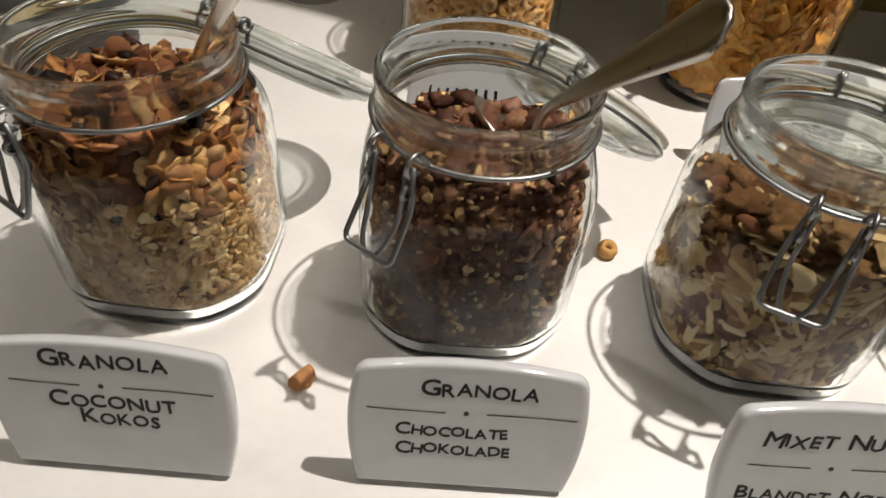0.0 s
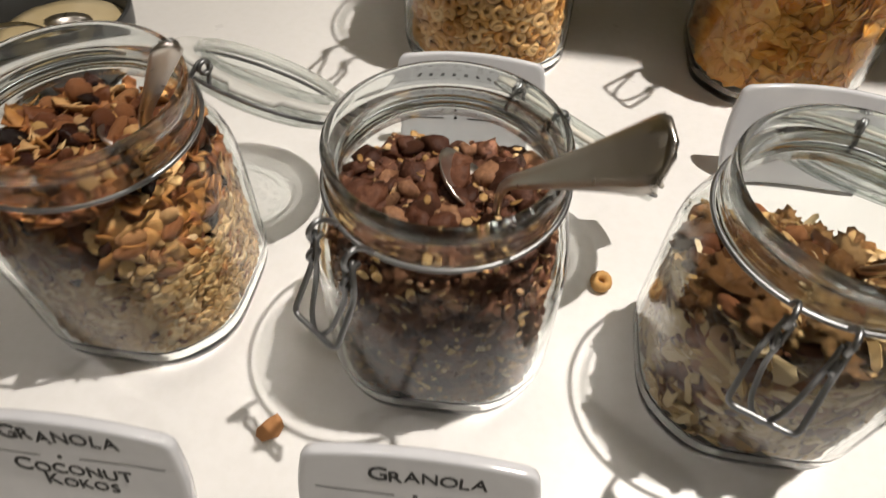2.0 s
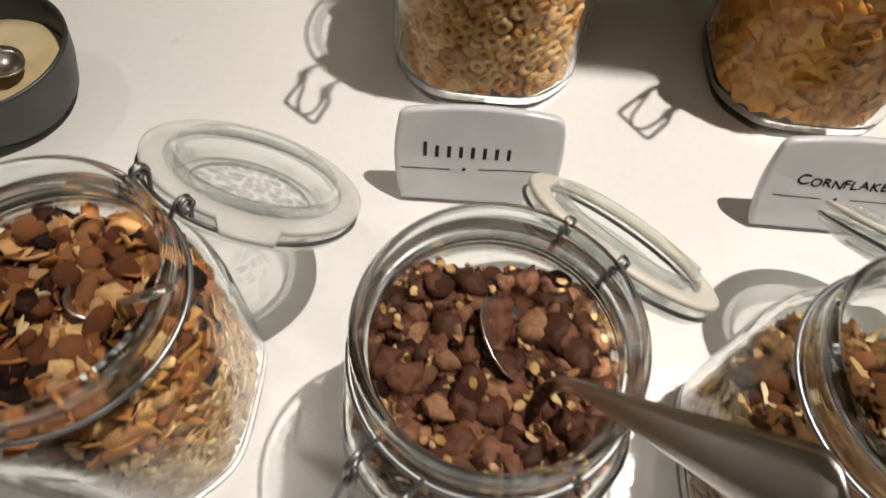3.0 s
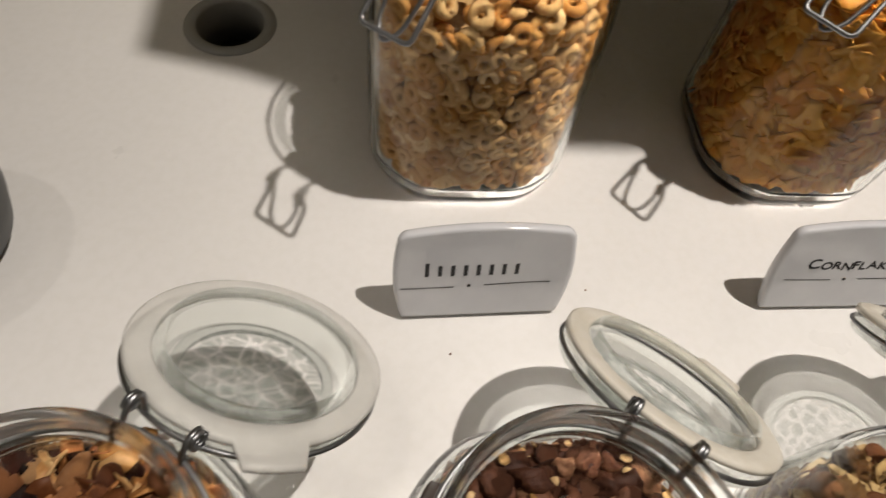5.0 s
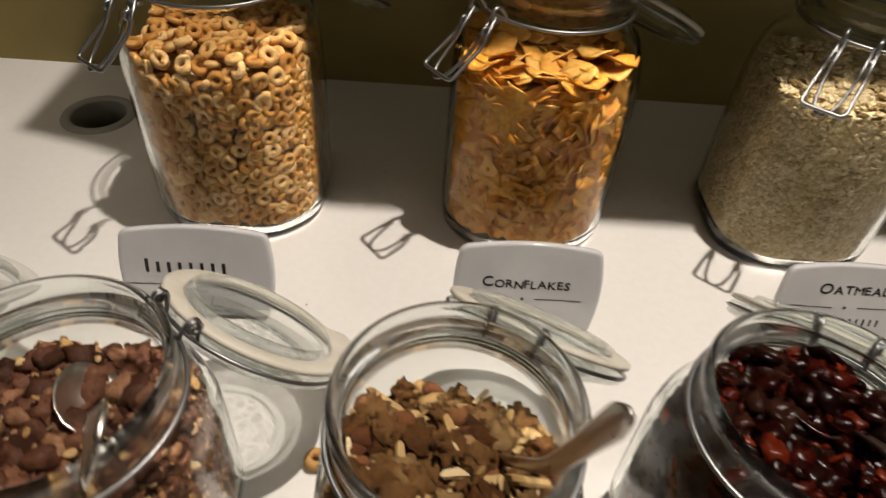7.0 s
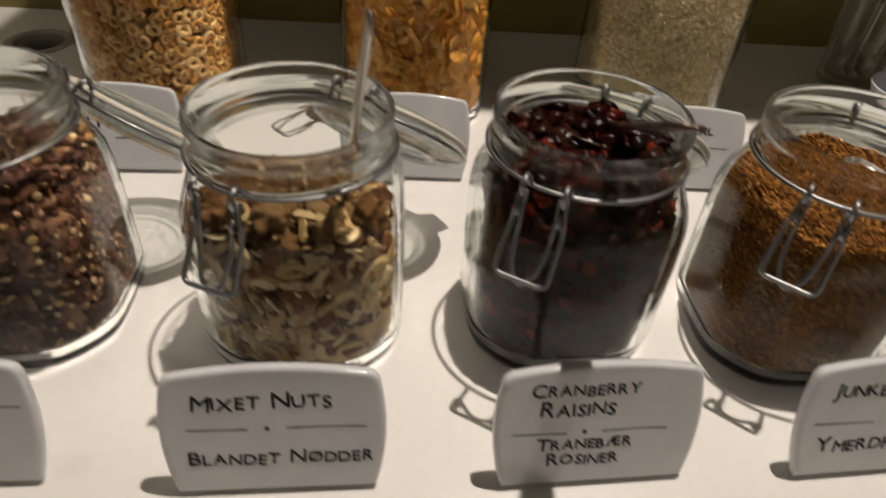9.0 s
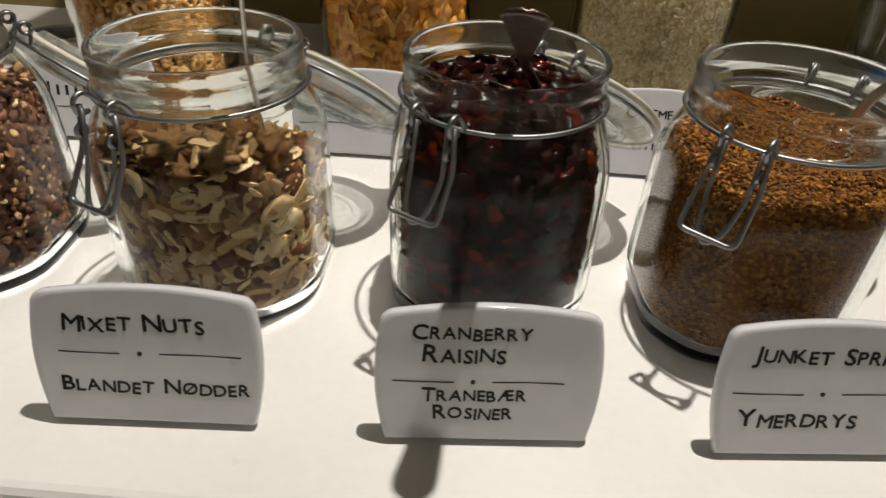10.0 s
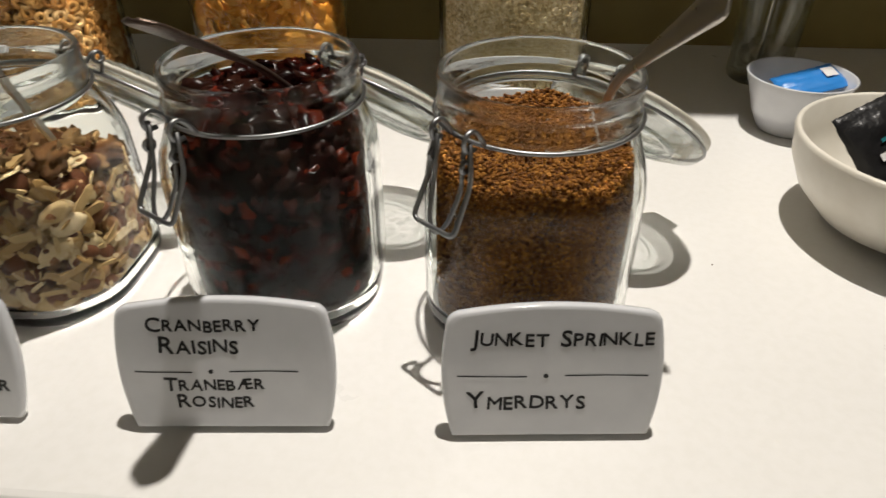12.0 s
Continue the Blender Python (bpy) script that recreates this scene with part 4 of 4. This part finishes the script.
def spoon(points, face, label, wide=0.009, tip=0.0085, flat=None, metal=None):
    """A spoon along points: bowl's far end, bowl's throat, neck, handle's end. face: which way its hollow looks."""
    a, b, c, d = (Vector(p) + Vector((0, 0, TOP)) for p in points)
    ob = thing("serving_spoon", Matrix.Translation(b), label, "spoon", "serving spoons")
    inv = Matrix.Translation(-b)
    up = Vector(face)
    # bowl: two skins of an oval shell
    bm = bmesh.new()
    ax = (a - b).normalized()
    side = ax.cross(up).normalized()
    up2 = side.cross(ax).normalized()
    L = (a - b).length
    n, k = 16, 5
    grid = []
    for lay in (0.0, 0.0009):
        rows = []
        for j in range(k + 1):
            q = j / k
            row = []
            for i in range(n):
                t = 2 * math.pi * i / n
                u, v = math.cos(t) * q, math.sin(t) * q
                w = wide * 1.9 * (1 - 0.18 * u)
                p = b + ax * (L * 0.5 * (1 + u)) + side * (v * w) - up2 * ((1 - q * q) * 0.008 + lay)
                row.append(inv @ p)
            rows.append(row)
        grid.append(rows)
    loft(bm, grid[0][1:] + grid[1][:0:-1], False, True, True)
    part("bowl", bm, metal or STEEL, ob)
    # handle: flat strip that widens to the end
    bm = bmesh.new()
    up = Vector(flat or face)
    pts = rounded([b - ax * 0.003 - up2 * 0.001, b - ax * 0.004, c, d], 0.012, 6)
    total = sum((q - p).length for p, q in zip(pts, pts[1:]))
    run, rings = 0.0, []
    for i, p in enumerate(pts):
        if i:
            run += (p - pts[i - 1]).length
        dirn = (pts[min(i + 1, len(pts) - 1)] - pts[max(i - 1, 0)]).normalized()
        sd = dirn.cross(up).normalized()
        nn = sd.cross(dirn).normalized()
        rings.append((p, sd, nn, run / total))
    fine = []
    for (p, s1, n1, u), (q, s2, n2, v) in zip(rings, rings[1:]):
        m = 24 if (q - p).length > 0.02 else 1
        fine += [(p.lerp(q, e / m), s1.lerp(s2, e / m), n1.lerp(n2, e / m), u + (v - u) * e / m) for e in range(m)]
    fine.append(rings[-1])
    out = []
    for p, sd, nn, u in fine:
        w = 0.0028 + (tip - 0.0028) * max(0.0, (u - 0.3) / 0.7) ** 1.3
        if u > 0.92:
            w *= math.sqrt(max(0.04, 1 - ((u - 0.92) / 0.08) ** 2))
        th = 0.0014
        prof = [(-1, -0.1), (-0.8, -0.7), (0, -0.5), (0.8, -0.7), (1, -0.1), (0.8, 0.8), (0.45, 0.45), (0, 0.35), (-0.45, 0.45), (-0.8, 0.8)]
        out.append([inv @ (p + sd * (w * x) + nn * (th * z)) for x, z in prof])
    loft(bm, out, False, True, True)
    part("handle", bm, metal or STEEL, ob, "flared steel handle")
    return ob


spoon([(0.040, 0.288, 0.112), (0.063, 0.262, 0.100), (0.0660, 0.251, 0.130), (0.1090, 0.204, 0.197)], (0.5, 0.3, 0.8), "tarnished steel spoon stuck in the chocolate granola", tip=0.0130, flat=(-0.55, -0.40, 0.70))
spoon([(-0.116, 0.285, 0.106), (-0.096, 0.270, 0.104), (-0.086, 0.265, 0.130), (-0.049, 0.246, 0.182)], (0.4, 0.5, 0.7), "tarnished steel spoon stuck in the coconut granola", tip=0.0060, flat=(-0.45, 0.75, 0.5))
spoon([(0.200, 0.284, 0.078), (0.222, 0.272, 0.080), (0.2340, 0.236, 0.138), (0.2430, 0.220, 0.200)], (0.3, 0.2, 0.9), "tarnished steel spoon leaning in the mixed nuts", tip=0.0055, flat=(0.95, 0.30, 0.1))
spoon([(0.342, 0.286, 0.120), (0.366, 0.272, 0.118), (0.3570, 0.248, 0.142), (0.3500, 0.164, 0.187)], (0.1, 0.4, 1), "dark sticky steel spoon resting in the berries", tip=0.0095, metal=STICKY)
spoon([(0.497, 0.262, 0.106), (0.520, 0.272, 0.108), (0.5270, 0.270, 0.131), (0.5620, 0.240, 0.180)], (-0.3, -0.3, 0.9), "bright steel spoon standing in the rye sprinkle", tip=0.0100, flat=(-0.6, -0.6, 0.6))

# ---------------------------------------------------------------- bowls and the rest


def bowl(name, x, y, profile, mat, label):
    ob = thing(name, pose(x, y, TOP), label, "bowl")
    part("shell", loft(bmesh.new(), turned(profile, 72), False, True, True), mat, ob)
    return ob


bowl("porcelain_bowl", 0.7300, 0.515, [(0.024, 0.0), (0.0255, 0.002), (0.033, 0.018), (0.0405, 0.040), (0.0440, 0.0485), (0.0440, 0.0495), (0.0430, 0.0500), (0.0420, 0.0490), (0.038, 0.037), (0.030, 0.020), (0.022, 0.006), (0.004, 0.005)], PORCELAIN, "small white porcelain bowl holding a blue packet")
bowl("stoneware_bowl", 0.7500, 0.350, [(0.030, 0.0), (0.034, 0.001), (0.055, 0.010), (0.072, 0.028), (0.0805, 0.046), (0.0835, 0.063), (0.0833, 0.0655), (0.0815, 0.0670), (0.0795, 0.0655), (0.0770, 0.046), (0.066, 0.028), (0.048, 0.013), (0.010, 0.009)], STONEWARE, "large cream stoneware bowl with black foil sachets")
bowl("pewter_bowl", -0.2760, 0.456, [(0.036, 0.0), (0.040, 0.0015), (0.0475, 0.010), (0.0535, 0.030), (0.0560, 0.046), (0.0560, 0.0475), (0.0545, 0.0482), (0.0530, 0.0470), (0.050, 0.030), (0.043, 0.010), (0.008, 0.006)], PEWTER, "dark pewter bowl of creamy yoghurt with a spoon")
bm = bmesh.new()
rings = [[(r * math.cos(2 * math.pi * i / 48), r * math.sin(2 * math.pi * i / 48), 0.028 + 0.0015 * noise.noise(Vector((r * 60 * math.cos(i * 0.13), r * 60 * math.sin(i * 0.13), 4)))) for i in range(48)] for r in (0.0485, 0.04, 0.028, 0.014, 0.001)]
loft(bm, [[(x * 0.98, y * 0.98, z - 0.004) for x, y, z in rings[0]]] + rings, False, True, True)
ob = finish("yoghurt", bm, CREAM)
ob.matrix_world = pose(-0.2760, 0.456, TOP)
tagged(ob, "pale creamy yoghurt in the pewter bowl", "yoghurt")
spoon([(-0.262, 0.470, 0.038), (-0.264, 0.440, 0.042), (-0.266, 0.420, 0.060), (-0.272, 0.345, 0.095)], (0.1, 0.2, 1), "bright steel spoon resting in the pewter bowl")


def packet(name, m, w, d, t, mat, label, seed, prints=()):
    """A crimped, puffed sachet."""
    ob = thing(name, m, label, "sachet", "sachets")
    n = 14
    rng = random.Random(seed)
    bm = bmesh.new()
    skins = []
    for s in (1, -1):
        rows = []
        for j in range(n + 1):
            row = []
            for i in range(n + 1):
                u, v = 2 * i / n - 1, 2 * j / n - 1
                puff = (max(0.0, 1 - abs(u) ** 3) * max(0.0, 1 - (abs(v) / 0.86) ** 3)) ** 0.6 if abs(v) < 0.86 else 0.0
                wr = 0.12 * noise.noise(Vector((u * 3, v * 3, seed)))
                row.append(bm.verts.new((u * w / 2 * (1 + 0.02 * rng.uniform(-1, 1)), v * d / 2 + (0.0006 if (i % 2 and j in (0, n)) else 0), s * (t / 2 * puff * (1 + wr * 3) + 0.0003) + wr * t)))
            rows.append(row)
        skins.append(rows)
    for s, rows in enumerate(skins):
        for j in range(n):
            for i in range(n):
                q = [rows[j][i], rows[j][i + 1], rows[j + 1][i + 1], rows[j + 1][i]]
                bm.faces.new(q if s == 0 else q[::-1])
    edge = lambda rows: [rows[0][i] for i in range(n + 1)] + [rows[j][n] for j in range(1, n + 1)] + [rows[n][i] for i in range(n - 1, -1, -1)] + [rows[j][0] for j in range(n - 1, 0, -1)]
    e0, e1 = edge(skins[0]), edge(skins[1])
    for i in range(len(e0)):
        j = (i + 1) % len(e0)
        bm.faces.new((e0[j], e0[i], e1[i], e1[j]))
    part("wrapper", bm, mat, ob)
    for x0, x1, y0, y1, pm in prints:
        bm = bmesh.new()
        m0 = 8
        rows = [[bm.verts.new(((x0 + (x1 - x0) * i / m0) * w, (y0 + (y1 - y0) * j / 3) * d, t / 2 * ((1 - abs(2 * (x0 + (x1 - x0) * i / m0)) ** 3) * (1 - (abs(2 * (y0 + (y1 - y0) * j / 3)) / 0.86) ** 3)) ** 0.6 + 0.0016)) for i in range(m0 + 1)] for j in range(4)]
        for j in range(3):
            for i in range(m0):
                bm.faces.new((rows[j][i], rows[j][i + 1], rows[j + 1][i + 1], rows[j + 1][i]))
        part("print", bm, pm, ob, "printed bar")
    return ob


packet("sachet", pose(0.742, 0.522, TOP + 0.040, 16, -12, 12), 0.055, 0.032, 0.007, BLUE, "bright blue paper sachet lying in the small bowl", 1, [(0.22, 0.42, -0.1, 0.28, WHITE_PRINT)])
P = [(-0.25, 0.2, -0.10, -0.02, WHITE_PRINT), (-0.15, 0.3, 0.08, 0.12, TEAL)]
packet("sachet", pose(0.724, 0.356, TOP + 0.060, 48, -20, 22), 0.052, 0.062, 0.010, FOIL, "glossy black foil sachet standing in the stoneware bowl", 2, P)
packet("sachet", pose(0.752, 0.336, TOP + 0.052, 35, 25, -15), 0.050, 0.060, 0.010, FOIL, "glossy black foil sachet standing in the stoneware bowl", 3, P)
packet("sachet", pose(0.748, 0.350, TOP + 0.030, 8, 5, 70), 0.052, 0.064, 0.010, FOIL, "black foil sachet at the bottom of the stoneware bowl", 4, P)

# fluted white dish at the end of the counter
n = 96
rings = []
for r, z, amp in ((0.030, 0.0, 0.0), (0.036, 0.001, 0.0010), (0.044, 0.014, 0.0018), (0.047, 0.030, 0.0018), (0.047, 0.034, 0.0016), (0.045, 0.0345, 0.0014), (0.043, 0.030, 0.0012), (0.039, 0.012, 0.001), (0.006, 0.006, 0.0)):
    rings.append([((r + amp * math.cos(2 * math.pi * i / n * 24)) * math.cos(2 * math.pi * i / n), (r + amp * math.cos(2 * math.pi * i / n * 24)) * math.sin(2 * math.pi * i / n), z) for i in range(n)])
ob = thing("fluted_dish", pose(0.7500, 0.268, TOP), "small white fluted porcelain dish beside the bowl", "dish")
part("shell", loft(bmesh.new(), rings, False, True, True), PORCELAIN, ob)

# cut-glass tumbler of spoons at the back
ob = thing("cutlery_glass", pose(0.742, 0.640, TOP), "cut glass tumbler holding steel cutlery by the wall", "glass")
n = 48
rings = [[((r + a * (1 if i % 4 < 2 else -1)) * math.cos(2 * math.pi * i / n), (r + a * (1 if i % 4 < 2 else -1)) * math.sin(2 * math.pi * i / n), z) for i in range(n)]
         for r, z, a in ((0.026, 0.0, 0.0), (0.029, 0.004, 0.0012), (0.030, 0.05, 0.0014), (0.032, 0.065, 0.0), (0.035, 0.115, 0.0), (0.0335, 0.1155, 0.0), (0.030, 0.066, 0.0), (0.027, 0.012, 0.0), (0.004, 0.010, 0.0))]
g = part("tumbler", loft(bmesh.new(), rings, False, True, True), GLASS, ob)
for i in range(6):
    a = i * 1.05
    spoon([(0.742 + 0.012 * math.cos(a), 0.640 + 0.012 * math.sin(a), 0.014), (0.742 + 0.014 * math.cos(a), 0.640 + 0.014 * math.sin(a), 0.038), (0.742 + 0.018 * math.cos(a), 0.640 + 0.018 * math.sin(a), 0.08), (0.742 + 0.024 * math.cos(a), 0.640 + 0.024 * math.sin(a), 0.16)], (-math.sin(a), math.cos(a), 0.1), "steel teaspoon standing in the cut glass tumbler", 0.005)

# loose bits on the counter
m = pose(0.1310, 0.3062, TOP + 0.0042, 6, 4, 30) @ Matrix.Diagonal((0.0066, 0.0066, 0.0066, 1))
ob = new("cereal_ring", SHAPES["cereal_ring"][0])
ob.matrix_world = m @ Matrix.Diagonal((1, 1, 1.3, 1))
tagged(ob, "single toasted oat ring dropped on the counter", "cereal")
ob = new("coconut_chip", SHAPES["table_chip"][0])
ob.matrix_world = pose(-0.0315, 0.1905, TOP + 0.003, 12, -18, 40) @ Matrix.Diagonal((0.0052, 0.0048, 0.0075, 1))
tagged(ob, "single toasted coconut chip dropped on the counter", "cereal")
for i, (x, y, s) in enumerate(((-0.100, 0.180, 1.0), (0.300, 0.545, 0.8), (0.105, 0.425, 0.7), (-0.02, 0.29, 0.6), (0.02, 0.385, 0.7), (0.612, 0.30, 0.5))):
    ob = new("crumb", SHAPES["crumb"][i % 4])
    ob.matrix_world = pose(x, y, TOP + 0.0006 * s, 0, 0, i * 50) @ Matrix.Diagonal((0.0011 * s, 0.0011 * s, 0.0011 * s, 1))
    tagged(ob, "tiny cereal crumb dropped on the counter", "crumb", "crumbs on the counter")
